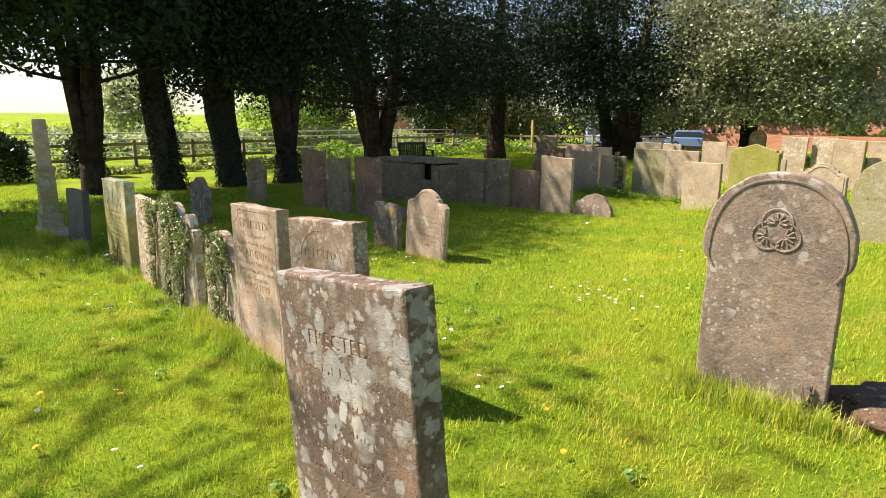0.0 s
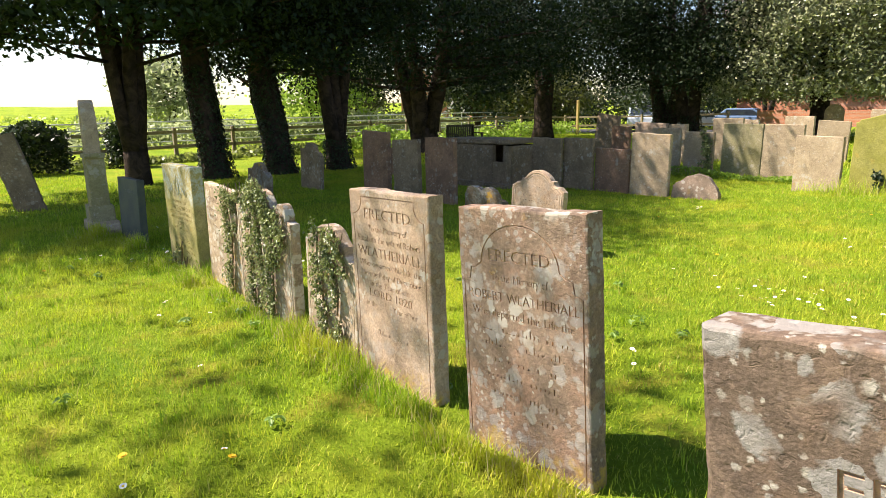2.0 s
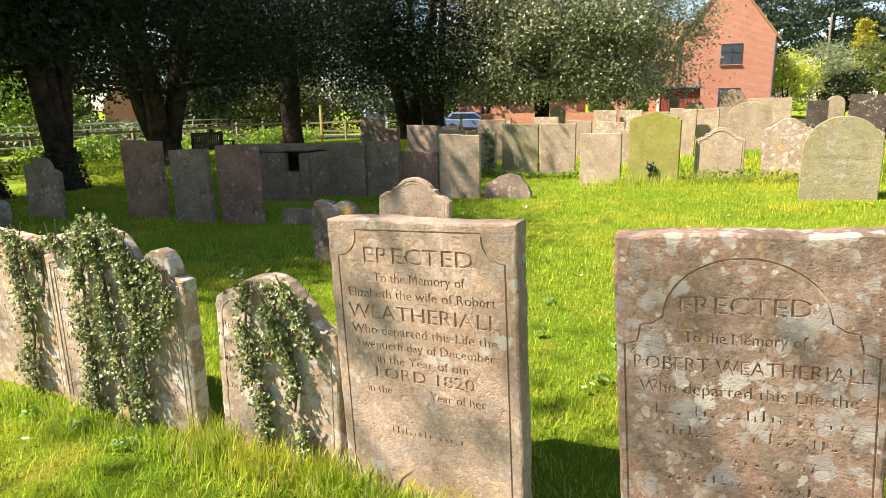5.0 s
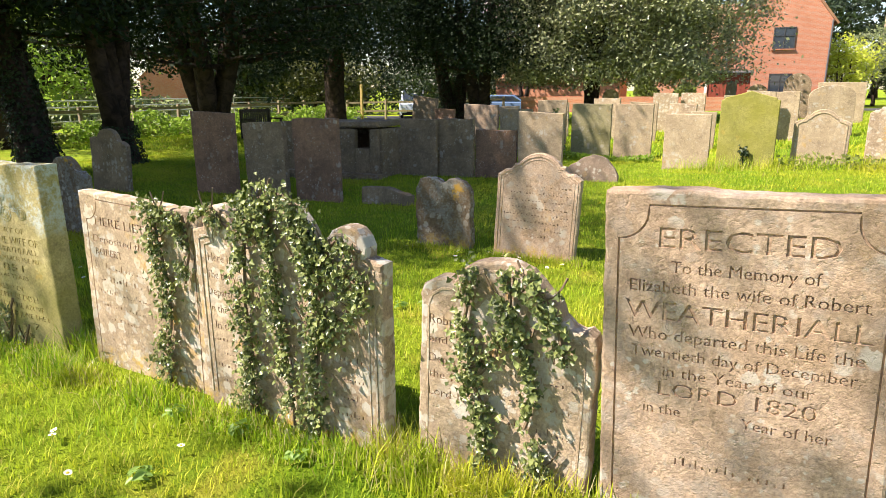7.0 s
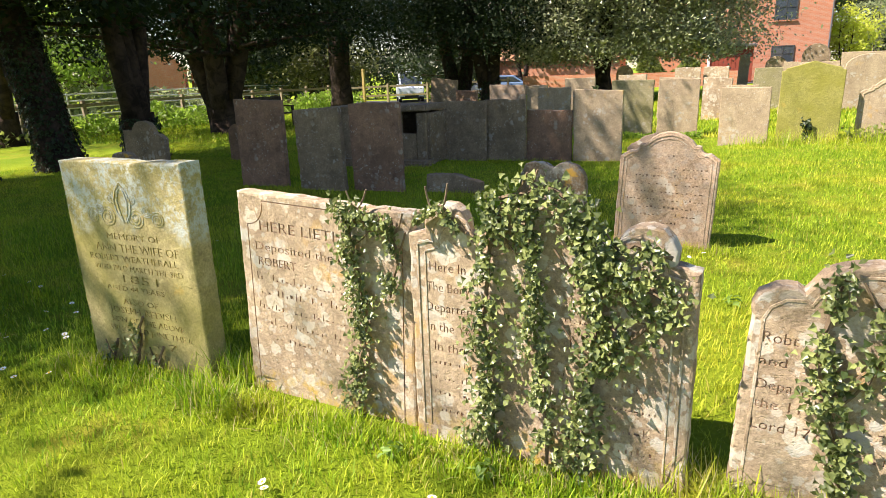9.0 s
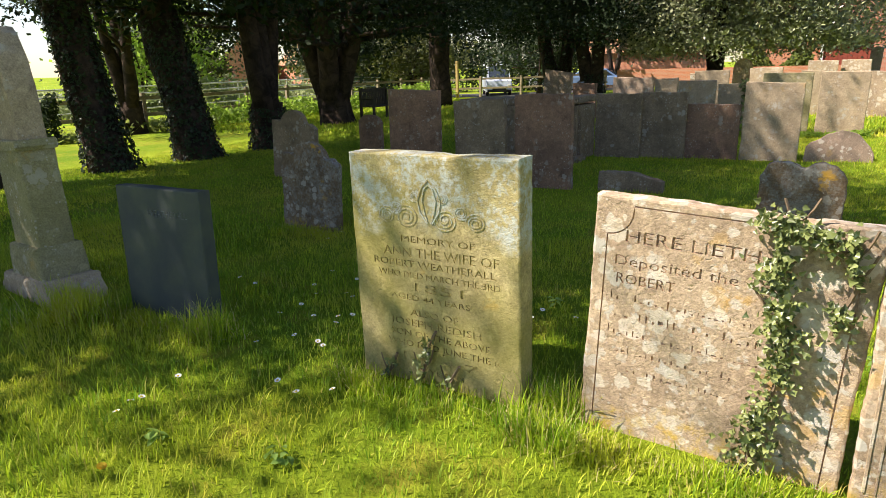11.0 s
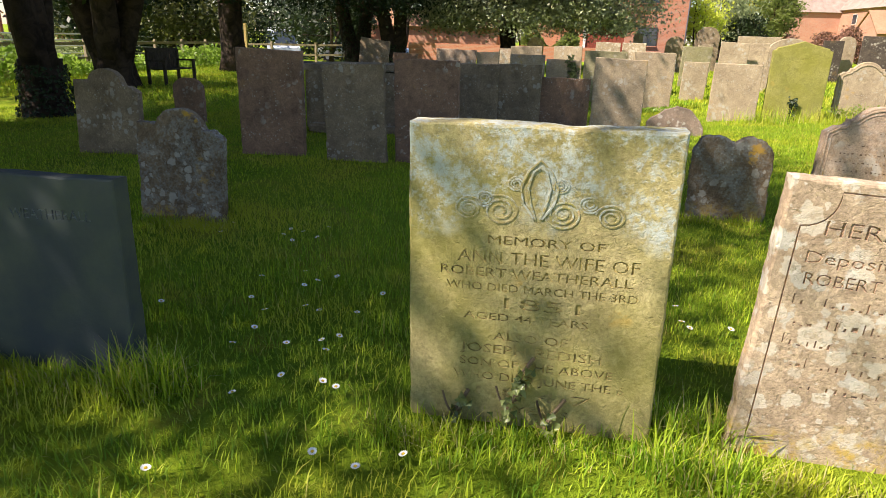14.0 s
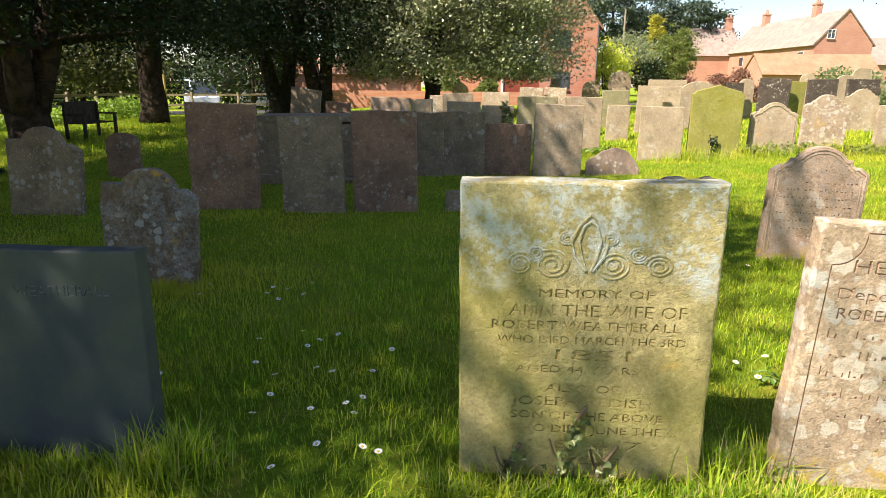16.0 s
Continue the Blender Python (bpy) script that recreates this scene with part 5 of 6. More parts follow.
tree(4.6, 14.3, 9.0, 3.3, 2.9, 2, "overhanging tree at the edge of the graves", YEW_OPEN, 14000, 0.14, 0.25, seed=83)


def bank(name, x0, y0, x1, y1, thick, tall, material, label, n, leaf, seed, category="hedge", kind="stuff"):
    """A hedge or bank of growth along a line, with an uneven top."""
    r = np.random.default_rng(seed)
    u = r.random(n)
    x, y = x0 + (x1 - x0) * u, y0 + (y1 - y0) * u
    l = math.hypot(x1 - x0, y1 - y0)
    s = r.normal(0, thick * 0.4, n)
    x, y = x - (y1 - y0) / l * s, y + (x1 - x0) / l * s
    top = tall * (0.75 + 0.35 * np.sin(u * l * 0.9 + seed) * np.sin(u * l * 0.37) + 0.2 * np.sin(u * l * 2.7))
    z = lie(x, y) + top * r.random(n) ** 0.7
    ob = sprays(name, np.stack([x, y, z], -1), r.normal(0, 1, (n, 3)) + np.array([[0, 0, 0.5]]), leaf, leaf * 0.6, material, None, r)
    return tagged(ob, label, category, kind=kind)


bank("hedge", -33, -40, -33, 34, 2.0, 1.5, HEDGE, "scrubby grey-green hedge beyond the fence", 26000, 0.26, 91)
bank("undergrowth", -22.2, -12, -23.2, 30, 0.9, 0.4, SHRUB, "weeds and young growth along the fence", 12000, 0.17, 92, "undergrowth")
bank("undergrowth", -21.9, 14, -21.9, 31, 0.7, 0.8, FRESH, "bright green growth at the foot of the fence", 5000, 0.17, 93, "undergrowth")
bank("ivy_clump", -21.6, 3.9, -21.6, 5.4, 0.7, 1.5, IVY_DARK, "dark ivy mound on the fence", 3000, 0.14, 94, "ivy")
bank("ivy_clump", -21.9, 6.6, -21.9, 7.6, 0.6, 1.5, IVY_DARK, "dark ivy mound on the fence", 2600, 0.14, 95, "ivy")
bank("ivy_clump", -22.4, 9.9, -22.4, 10.3, 0.25, 1.3, IVY_DARK, "ivy-wrapped fence post", 700, 0.12, 96, "ivy")
bank("hedge", -8.5, 43.5, -4.9, 43.5, 1.2, 2.3, SHRUB, "green hedge beside the red shed", 6000, 0.22, 97)
bank("hedge", 12, 57, 19, 57.5, 1.2, 2.4, COPPER, "copper-brown hedge before the old house", 7000, 0.22, 98)
bank("hedge", -44, 50, -19, 55, 2.0, 4.2, IVY_DARK, "tall dark hedge beyond the lane", 16000, 0.3, 100)
bank("hedge", 8, 29, 22, 34, 1.4, 1.7, HEDGE, "grey-green hedge at the edge of the graves", 7000, 0.2, 101)
bank("undergrowth", -3.0, 11.5, 0.4, 11.2, 0.5, 0.22, SHRUB, "nettles and weeds at the foot of the headstones", 650, 0.075, 102, "undergrowth")
bank("undergrowth", -7.6, 13.05, -4.9, 13.0, 0.2, 0.22, FRESH, "fresh weeds at the foot of the headstones", 1100, 0.07, 103, "undergrowth")
bank("meadow", -60, -60, -60, 60, 24, 0.5, MEADOW, "rough bright meadow beyond the hedge", 20000, 0.5, 99, "meadow")

# ---- fence ----
fence = thing("fence", pose(0, 0, 0), "weathered post-and-rail wooden fence", "fence")
_line = [(-22.9, -14.0), (-22.9, 32.0), (-14.5, 34.5)]
_posts = []
for (x0, y0), (x1, y1) in zip(_line, _line[1:]):
    _n = round(math.hypot(x1 - x0, y1 - y0) / 2.1)
    _posts += [(x0 + (x1 - x0) * i / _n, y0 + (y1 - y0) * i / _n) for i in range(_n)]
_posts.append(_line[-1])
for _i, (x, y) in enumerate(_posts):
    part("post", bevelled_box((x, y, rough_z(x, y) + 0.46), (0.11, 0.12, 1.32), 0.012, pose(0, 0, 0, 1.5 * math.sin(_i * 2.3), 1.2 * math.sin(_i * 1.7), 0)), FENCE_WOOD, fence)
for (x0, y0), (x1, y1) in zip(_posts, _posts[1:]):
    for _h in (0.50, 0.98):
        a, b = Vector((x0 + 0.07, y0, rough_z(x0, y0) + _h)), Vector((x1 + 0.07, y1, rough_z(x1, y1) + _h))
        d = b - a
        part("rail", bevelled_box((0, 0, 0), (d.length + 0.1, 0.045, 0.10), 0.008, Matrix()), FENCE_WOOD, fence).matrix_basis = Matrix.Translation((a + b) / 2) @ d.to_track_quat("X", "Z").to_matrix().to_4x4()
rails = thing("metal_hurdles", pose(0, 0, 0), "pale galvanised field rails behind the wooden fence", "rails")
for _y in np.arange(-20, 33, 3.2):
    bm = bmesh.new()
    tube(bm, [(-27.5, _y, rough_z(-27.5, _y) - 0.1), (-27.5, _y, rough_z(-27.5, _y) + 1.35)], [0.03, 0.03], 6)
    part("post", bm, RAIL_METAL, rails)
for _h in (0.5, 0.8, 1.05, 1.3):
    bm = bmesh.new()
    tube(bm, [(-27.5, _y, rough_z(-27.5, _y) + _h) for _y in np.linspace(-20, 33, 20)], [0.028] * 20, 6)
    part("rail", bm, RAIL_METAL, rails)
part_post = bevelled_box((0, 0, 0.9), (0.13, 0.13, 2.0), 0.01)
tagged(part("gate_post", part_post, wood_material("yellowish_post", (0.40, 0.29, 0.10), (0.50, 0.38, 0.16))), "tall yellowish wooden gate post", "gate post").matrix_basis = pose(-21.4, 31.0, rough_z(-21.4, 31.0))

# ---- bench ----
bench = thing("bench", pose(-17.3, 17.3, rough_z(-17.3, 17.3), 0, 0, 84), "dark weathered wooden garden bench under the yews", "bench")
for _x in (-0.62, 0.62):
    part("leg", bevelled_box((_x, -0.25, 0.30), (0.07, 0.07, 0.64), 0.006), BENCH_WOOD, bench)
    part("leg", bevelled_box((_x, 0.25, 0.45), (0.07, 0.07, 0.94), 0.006, None), BENCH_WOOD, bench)
    part("armrest", bevelled_box((_x, 0.0, 0.635), (0.08, 0.62, 0.045), 0.008), BENCH_WOOD, bench)
for _k in range(4):
    part("seat_slat", bevelled_box((0, -0.22 + 0.14 * _k, 0.42), (1.3, 0.11, 0.028), 0.005), BENCH_WOOD, bench)
part("top_rail", bevelled_box((0, 0.27, 0.90), (1.3, 0.05, 0.09), 0.008), BENCH_WOOD, bench)
for _k in range(13):
    part("back_slat", bevelled_box((-0.54 + 0.09 * _k, 0.27, 0.66), (0.07, 0.022, 0.46), 0.004), BENCH_WOOD, bench)

# ---- lane and vehicles ----
_u = np.linspace(-75, 60, 90)
_yl = 43.6 + 0.02 * _u
_v = np.concatenate([np.stack([_u, _yl, lie(_u, _yl) + 0.02], -1), np.stack([_u, _yl + 6.0, lie(_u, _yl + 6.0) + 0.02], -1)])
_k = np.arange(89)
tagged(mesh_from_arrays("road", _v, np.stack([_k, _k + 1, _k + 91, _k + 90], -1), ASPHALT), "narrow grey asphalt lane", "road", kind="structure")


def vehicle(name, x, y, turn, paint, label, length, width, tall, bonnet, screen, roof_a, roof_b, rack=False):
    """A car or van from a side outline: lower body, glasshouse, wheels, lamps. Front at +x."""
    root = thing(name, pose(x, y, rough_z(x, y) + 0.02, 0, 0, turn), label, "van" if tall > 1.7 else "car")
    h = length / 2
    side = [(-h, 0.35), (-h, 0.85), (-h + 0.1, bonnet), (h - 0.9 if tall < 1.7 else h - 0.6, bonnet), (h - 0.1, bonnet - 0.2), (h, 0.6), (h, 0.3)]
    body = part("body", slab_bmesh(side, width, 0.2, 0.0, 0.06), paint, root)
    cabin = [(-h + 0.12, bonnet - 0.02), (roof_a, tall), (roof_b, tall), (screen, bonnet - 0.02)]
    part("cabin", slab_bmesh(cabin, width - 0.14, 0.2, 0.0, 0.05), paint, root)
    for s in (-1, 1):
        yy = s * (width / 2 - 0.065)
        part("side_window", slab_bmesh([(roof_a - 0.1, bonnet + 0.06), (roof_a + 0.05, tall - 0.1), (roof_b - 0.05, tall - 0.1), (screen - 0.3, bonnet + 0.06)], 0.02, 0.2, 0.0, 0.004), GLASS, root).location = (0, yy, 0)
        part("headlight", bevelled_box((h - 0.04, s * (width / 2 - 0.22), 0.72), (0.1, 0.28, 0.16), 0.03), WHITE_PAINT, root)
        for wx in (-h + 0.75, h - 0.8):
            wh = part("wheel", bmesh.new(), TYRE, root)
            bm = bmesh.new()
            bmesh.ops.create_cone(bm, cap_ends=True, segments=20, radius1=0.32, radius2=0.32, depth=0.2, matrix=Matrix.Translation((wx, s * (width / 2 - 0.1), 0.32)) @ Matrix.Rotation(math.pi / 2, 4, "X"))
            bm.to_mesh(wh.data)
            bm.free()
            bm = bmesh.new()
            bmesh.ops.create_cone(bm, cap_ends=True, segments=16, radius1=0.2, radius2=0.17, depth=0.23, matrix=Matrix.Translation((wx, s * (width / 2 - 0.1), 0.32)) @ Matrix.Rotation(math.pi / 2, 4, "X"))
            part("rim", bm, RAIL_METAL, wh)
    d = Vector((screen - roof_b, 0, bonnet - tall))
    mid = Vector(((screen + roof_b) / 2 + 0.03, 0, (bonnet + tall) / 2 + 0.01))
    part("windscreen", bevelled_box(mid, (d.length * 0.84, width - 0.42, 0.03), 0.008, Matrix.Rotation(math.atan2(-d.z, d.x), 4, "Y")), GLASS, root)
    part("grille", bevelled_box((h + 0.005, 0, 0.55), (0.05, width * 0.55, 0.22), 0.01), TYRE, root)
    part("bumper", bevelled_box((h + 0.02, 0, 0.36), (0.12, width - 0.1, 0.16), 0.03), TYRE if tall > 1.7 else paint, root)
    if rack:
        for xx in (roof_a + 0.2, roof_b - 0.15):
            part("roof_bar", bevelled_box((xx, 0, tall + 0.12), (0.05, width - 0.1, 0.05), 0.008), RAIL_METAL, root)
            for s in (-1, 1):
                part("rack_leg", bevelled_box((xx, s * (width / 2 - 0.15), tall + 0.05), (0.04, 0.04, 0.14), 0.006), RAIL_METAL, root)
    return root


vehicle("van", -25.5, 46.0, -62, VAN_PAINT, "pale blue van with a roof rack facing the churchyard", 4.6, 1.85, 2.25, 1.25, 1.75, -2.1, 1.05, True)
vehicle("car", -17.8, 47.0, 8, CAR_BLUE, "blue car parked on the lane", 4.2, 1.72, 1.42, 0.92, 1.15, -1.4, 0.35)
vehicle("car", -22.0, 49.5, 20, CAR_SILVER, "silver car parked under the trees", 4.1, 1.7, 1.42, 0.92, 1.15, -1.4, 0.35)

# ---- houses ----


def gable_house(name, x, y, turn, w, d, eaves, ridge, wall, roof, label, windows=(), chimneys=(), pipes=(), over=0.25):
    """A house with gables on its front (-y) and back; windows: (x, z, w, h, pane material, frame material, side)."""
    root = thing(name, pose(x, y, rough_z(x, y) - 0.05, 0, 0, turn), label, "house")
    bm = slab_bmesh([(-w / 2, -0.3), (-w / 2, eaves), (0, ridge), (w / 2, eaves), (w / 2, -0.3)], d, 0.8, 0.0, 0.01)
    part("wall", bm, wall, root)
    for s in (-1, 1):
        a, b = Vector((s * (w / 2 + over), 0, eaves - over * (ridge - eaves) / (w / 2))), Vector((0, 0, ridge + 0.02))
        dd = b - a
        m = Matrix.Translation((a + b) / 2 + Vector((0, 0, 0.09))) @ Matrix.Rotation(math.atan2(-dd.z, dd.x), 4, "Y")
        part("roof", bevelled_box((0, 0, 0), (dd.length + 0.04, d + 2 * 0.12, 0.12), 0.01), roof, root).matrix_basis = m
    for wx, wz, ww, wh, fr, sd in windows:
        if sd == "front":
            p, mt = (wx, -d / 2 - 0.01, wz), Matrix()
        else:
            p, mt = ((-1 if sd == "left" else 1) * (w / 2 + 0.01), wx, wz), Matrix.Rotation(math.pi / 2, 4, "Z")
        win = part("window", bevelled_box((0, 0, 0), (ww, 0.05, wh), 0.005), GLASS, root)
        win.matrix_basis = Matrix.Translation(p) @ mt
        for fx, fz, fw, fh in ((0, wh / 2, ww + 0.08, 0.07), (0, -wh / 2, ww + 0.08, 0.07), (-ww / 2, 0, 0.07, wh), (ww / 2, 0, 0.07, wh), (0, 0, 0.06, wh), (0, wh * 0.1, ww, 0.04)):
            part("window_bar", bevelled_box((fx, -0.02, fz), (fw, 0.07, fh), 0.006), fr, win)
        part("sill", bevelled_box((0, -0.04, -wh / 2 - 0.07), (ww + 0.2, 0.14, 0.07), 0.01), wall, win)
    for cx, cy, cz in chimneys:
        ch = part("chimney", bevelled_box((cx, cy, cz), (0.7, 0.9, 2.0), 0.02), wall, root)
        part("corbel", bevelled_box((cx, cy, cz + 0.85), (0.82, 1.02, 0.18), 0.02), wall, ch)
        for k in (-0.22, 0.22):
            bm = bmesh.new()
            bmesh.ops.create_cone(bm, cap_ends=True, segments=12, radius1=0.13, radius2=0.10, depth=0.5, matrix=Matrix.Translation((cx, cy + k, cz + 1.22)))
            part("chimney_pot", bm, CERAMIC, ch)
    for px in pipes:
        bm = bmesh.new()
        tube(bm, [(px, -d / 2 - 0.07, 0), (px, -d / 2 - 0.07, eaves)], [0.05, 0.05], 8)
        part("drainpipe", bm, LEAD, root)
    return root


gable_house("brick_house", -0.2, 54.0, 0, 6.2, 9.0, 5.6, 9.6, BRICK, PANTILE, "orange brick house with a plain gable end",
            [(0.35, 4.55, 1.25, 1.3, DARK_FRAME, "front"), (0.4, 1.65, 1.3, 1.2, DARK_FRAME, "front")], pipes=(-3.0, 3.02))
gable_house("brick_house", -5.6, 57.5, 90, 7.0, 6.0, 4.6, 7.6, BRICK, PANTILE, "lower brick wing with a pantiled roof", [(0, 3.0, 0.9, 1.1, WHITE_PAINT, "left")])
gable_house("outbuilding", -15.5, 54.0, 90, 4.5, 10.0, 2.4, 3.6, BRICK, PANTILE, "long low brick outbuilding with pantiles", [(2.0, 1.4, 0.9, 0.8, WHITE_PAINT, "right")])
gable_house("farmhouse", 33.6, 81.8, 1, 6.2, 21.0, 5.9, 9.3, BRICK_OLD, PLAINTILE, "long old brick farmhouse with a faded tiled roof and chimneys",
            [(-1.5, 6.9, 0.8, 0.9, WHITE_PAINT, "front"), (-1.3, 3.6, 0.9, 1.1, WHITE_PAINT, "front"), (-8.0, 4.6, 1.1, 1.1, WHITE_PAINT, "left"), (-1.5, 4.6, 1.0, 1.1, WHITE_PAINT, "left"), (6.0, 4.6, 1.0, 1.1, WHITE_PAINT, "left")],
            [(0, 7.0, 9.7), (0, -4.5, 9.7)])
gable_house("farmhouse", 28.0, 95.0, 90, 7.0, 8.0, 5.6, 9.2, BRICK_OLD, PLAINTILE, "cross wing of the old farmhouse under faded tiles", [(1.0, 3.8, 1.1, 1.2, WHITE_PAINT, "right")], [(0, -3.2, 9.8)])
gable_house("farmhouse", 43.5, 82.0, 86, 6.5, 10.0, 4.2, 7.2, BRICK_OLD, PLAINTILE, "farther brick wing with a faded tiled roof", [(0.0, 3.0, 0.9, 1.1, WHITE_PAINT, "right")], [(0, 3.0, 7.6)])
gable_house("outbuilding", 27.4, 65.5, 88, 4.6, 11.0, 2.6, 4.4, BRICK_OLD, PANTILE, "low outbuilding with a pale orange pantiled roof", [(-2.5, 1.6, 1.6, 1.0, WHITE_PAINT, "right"), (3.0, 1.6, 1.2, 1.0, WHITE_PAINT, "right")])
gable_house("brick_house", -56.0, 64.0, 60, 7.0, 12.0, 2.9, 6.0, BRICK, PANTILE, "far brick cottage with a pale tiled roof", [(-1.5, 1.6, 1.4, 1.0, WHITE_PAINT, "right"), (2.0, 1.6, 1.4, 1.0, WHITE_PAINT, "right")])
gable_house("brick_house", -65.0, 61.0, 40, 6.0, 7.0, 3.2, 6.2, BRICK, PANTILE, "far brick barn with a plain gable", [])
shed = thing("shed", pose(-3.0, 46.3, rough_z(-3.0, 46.3)), "low shed with dark red board doors", "shed")
part("wall", bevelled_box((0, 0.6, 1.1), (2.5, 1.1, 2.3), 0.01), SHED_WOOD, shed)
part("roof", bevelled_box((0, 0.5, 2.3), (2.8, 1.6, 0.1), 0.02, pose(0, 0, 0, 4, 0, 0)), LEAD, shed)
for _k in range(10):
    part("board", bevelled_box((-1.12 + 0.25 * _k, 0.02, 1.1), (0.235, 0.03, 2.15), 0.006), SHED_WOOD, shed)
part("corner_post", bevelled_box((-1.36, 0.0, 1.1), (0.16, 0.16, 2.3), 0.01), WHITE_PAINT, shed)
wall_low = part("boundary_wall", bevelled_box((-9.0, 41.8, rough_z(-9, 41.8) + 0.35), (13.0, 0.3, 1.1), 0.02), BRICK)
tagged(wall_low, "low dark brick boundary wall behind the graves", "wall", kind="structure")
bm = bmesh.new()
tube(bm, [(9.0, 66, 0), (9.0, 66, 8.5)], [0.11, 0.08], 8)
tagged(part("utility_pole", bm, FENCE_WOOD), "grey wooden utility pole among the trees", "pole")

# ---- grass, flowers and tufts ----


def blades(name, x, y, tall, wide, material, label, r, curl=0.5, kind="stuff", simple=False):
    """Grass blades, each a bent pointed strip of five points."""
    n = len(x)
    z = lie(x, y) - 0.004
    w = r.uniform(0, 2 * math.pi, n)
    lean = r.uniform(0.1, 1.0, n) * curl
    dx, dy = np.cos(w), np.sin(w)
    px, py = -dy * wide / 2, dx * wide / 2
    hx, hy = dx * tall * lean, dy * tall * lean
    zt = tall * np.sqrt(np.clip(1 - (lean * 0.85) ** 2, 0.1, 1))
    if simple:
        p = np.stack([np.stack([x - px, y - py, z], -1), np.stack([x + px, y + py, z], -1), np.stack([x + hx, y + hy, z + zt], -1)], 1)
        return tagged(mesh_from_arrays(name, p.reshape(-1, 3), np.arange(n)[:, None] * 3 + np.array([[0, 1, 2]]), material), label, "grass", kind=kind)
    p = np.empty((n, 5, 3), np.float32)
    p[:, 0] = np.stack([x - px, y - py, z], -1)
    p[:, 1] = np.stack([x + px, y + py, z], -1)
    p[:, 2] = np.stack([x + px * 0.75 + hx * 0.35, y + py * 0.75 + hy * 0.35, z + zt * 0.6], -1)
    p[:, 3] = np.stack([x - px * 0.75 + hx * 0.35, y - py * 0.75 + hy * 0.35, z + zt * 0.6], -1)
    p[:, 4] = np.stack([x + hx, y + hy, z + zt], -1)
    b = np.arange(n)[:, None] * 5
    f = np.concatenate([b + np.array([[0, 1, 2]]), b + np.array([[0, 2, 3]]), b + np.array([[3, 2, 4]])])
    ob = mesh_from_arrays(name, p.reshape(-1, 3), f, material)
    return tagged(ob, label, "grass", kind=kind)


r = np.random.default_rng(101)


def scatter(n, x0, x1, y0, y1, patch=0.0):
    x, y = r.uniform(x0, x1, n), r.uniform(y0, y1, n)
    if patch:
        f = np.sin(x * 2.3 + 1.1 * np.sin(y * 1.9)) * np.sin(y * 2.9 + 0.7 * np.sin(x * 1.3))
        k = r.random(n) < 1 - patch * (0.5 - 0.5 * f)
        x, y = x[k], y[k]
    return x, y


x, y = scatter(430000, -12.5, 3.5, -2.0, 5.2, 0.35)
_k = (r.random(len(x)) < np.clip(1.05 + 0.55 * (y - 0.5), 0.08, 1)) & (r.random(len(x)) < np.clip(1.2 - 0.45 * (x - 0.6), 0.08, 1))
x, y = x[_k], y[_k]
blades("grass", x, y, (1 + 0.55 * smooth_step(-6.6, -8.2, x)) * (0.022 + 0.036 * r.random(len(x)) ** 1.7 + 0.012 * np.sin(x * 3.1) * np.sin(y * 2.7)), 0.0032 + 0.003 * r.random(len(x)), GRASS, "short spring grass of uneven growth", r, 1.0)
x, y = scatter(380000, -17, 3.5, 5.2, 13.0, 0.35)
blades("grass", x, y, 0.022 + 0.04 * r.random(len(x)) ** 1.6 + 0.012 * np.sin(x * 2.7) * np.sin(y * 2.3), 0.006 + 0.005 * r.random(len(x)), GRASS, "short spring grass between the graves", r, 0.8, simple=True)
x, y = scatter(120000, -22, 8, 13.0, 30.0)
blades("grass", x, y, 0.05 + 0.07 * r.random(len(x)), 0.02 + 0.012 * r.random(len(x)), GRASS, "grass in the farther rows", r, 0.8, simple=True)
x, y = scatter(50000, -22.5, -11.5, -4, 5.2)
blades("grass", x, y, 0.03 + 0.05 * r.random(len(x)), 0.014 + 0.008 * r.random(len(x)), GRASS, "grass under the yews", r, 0.8, simple=True)


_n = 520
_tx, _ty = r.uniform(-11, 1.0, _n), r.uniform(0.2, 6.0, _n)
_i = np.repeat(np.arange(_n), 22)
x, y = _tx[_i] + r.normal(0, 0.035, len(_i)), _ty[_i] + r.normal(0, 0.035, len(_i))
blades("grass_tuft", x, y, (0.05 + 0.06 * r.random(_n))[_i] * r.uniform(0.5, 1.1, len(_i)), 0.004 + 0.003 * r.random(len(_i)), GRASS, "scattered coarser tufts in the turf", r, 0.95)


def weed(x, y, size, seed):
    """A flat rosette of broad leaves."""
    q = np.random.default_rng(seed)
    n = 14
    w = q.uniform(0, 2 * math.pi, n)
    d = size * q.uniform(0.3, 1.0, n)
    c = np.stack([x + np.cos(w) * d, y + np.sin(w) * d, lie(x, y) + 0.025 + 0.03 * q.random(n)], -1)
    return c, np.stack([np.cos(w) * 0.5, np.sin(w) * 0.5, np.ones(n)], -1) + q.normal(0, 0.2, (n, 3))


_w = [weed(r.uniform(-9, 0.2), r.uniform(0.3, 5.0), r.uniform(0.03, 0.06), 500 + _j) for _j in range(45)]
_w = leaf_cloud("weeds", np.concatenate([a for a, b in _w]), np.concatenate([b for a, b in _w]), 0.045, 0.02, WEED, None, r)
tagged(_w, "flat broad-leaved weeds scattered in the turf", "weeds", kind="stuff")


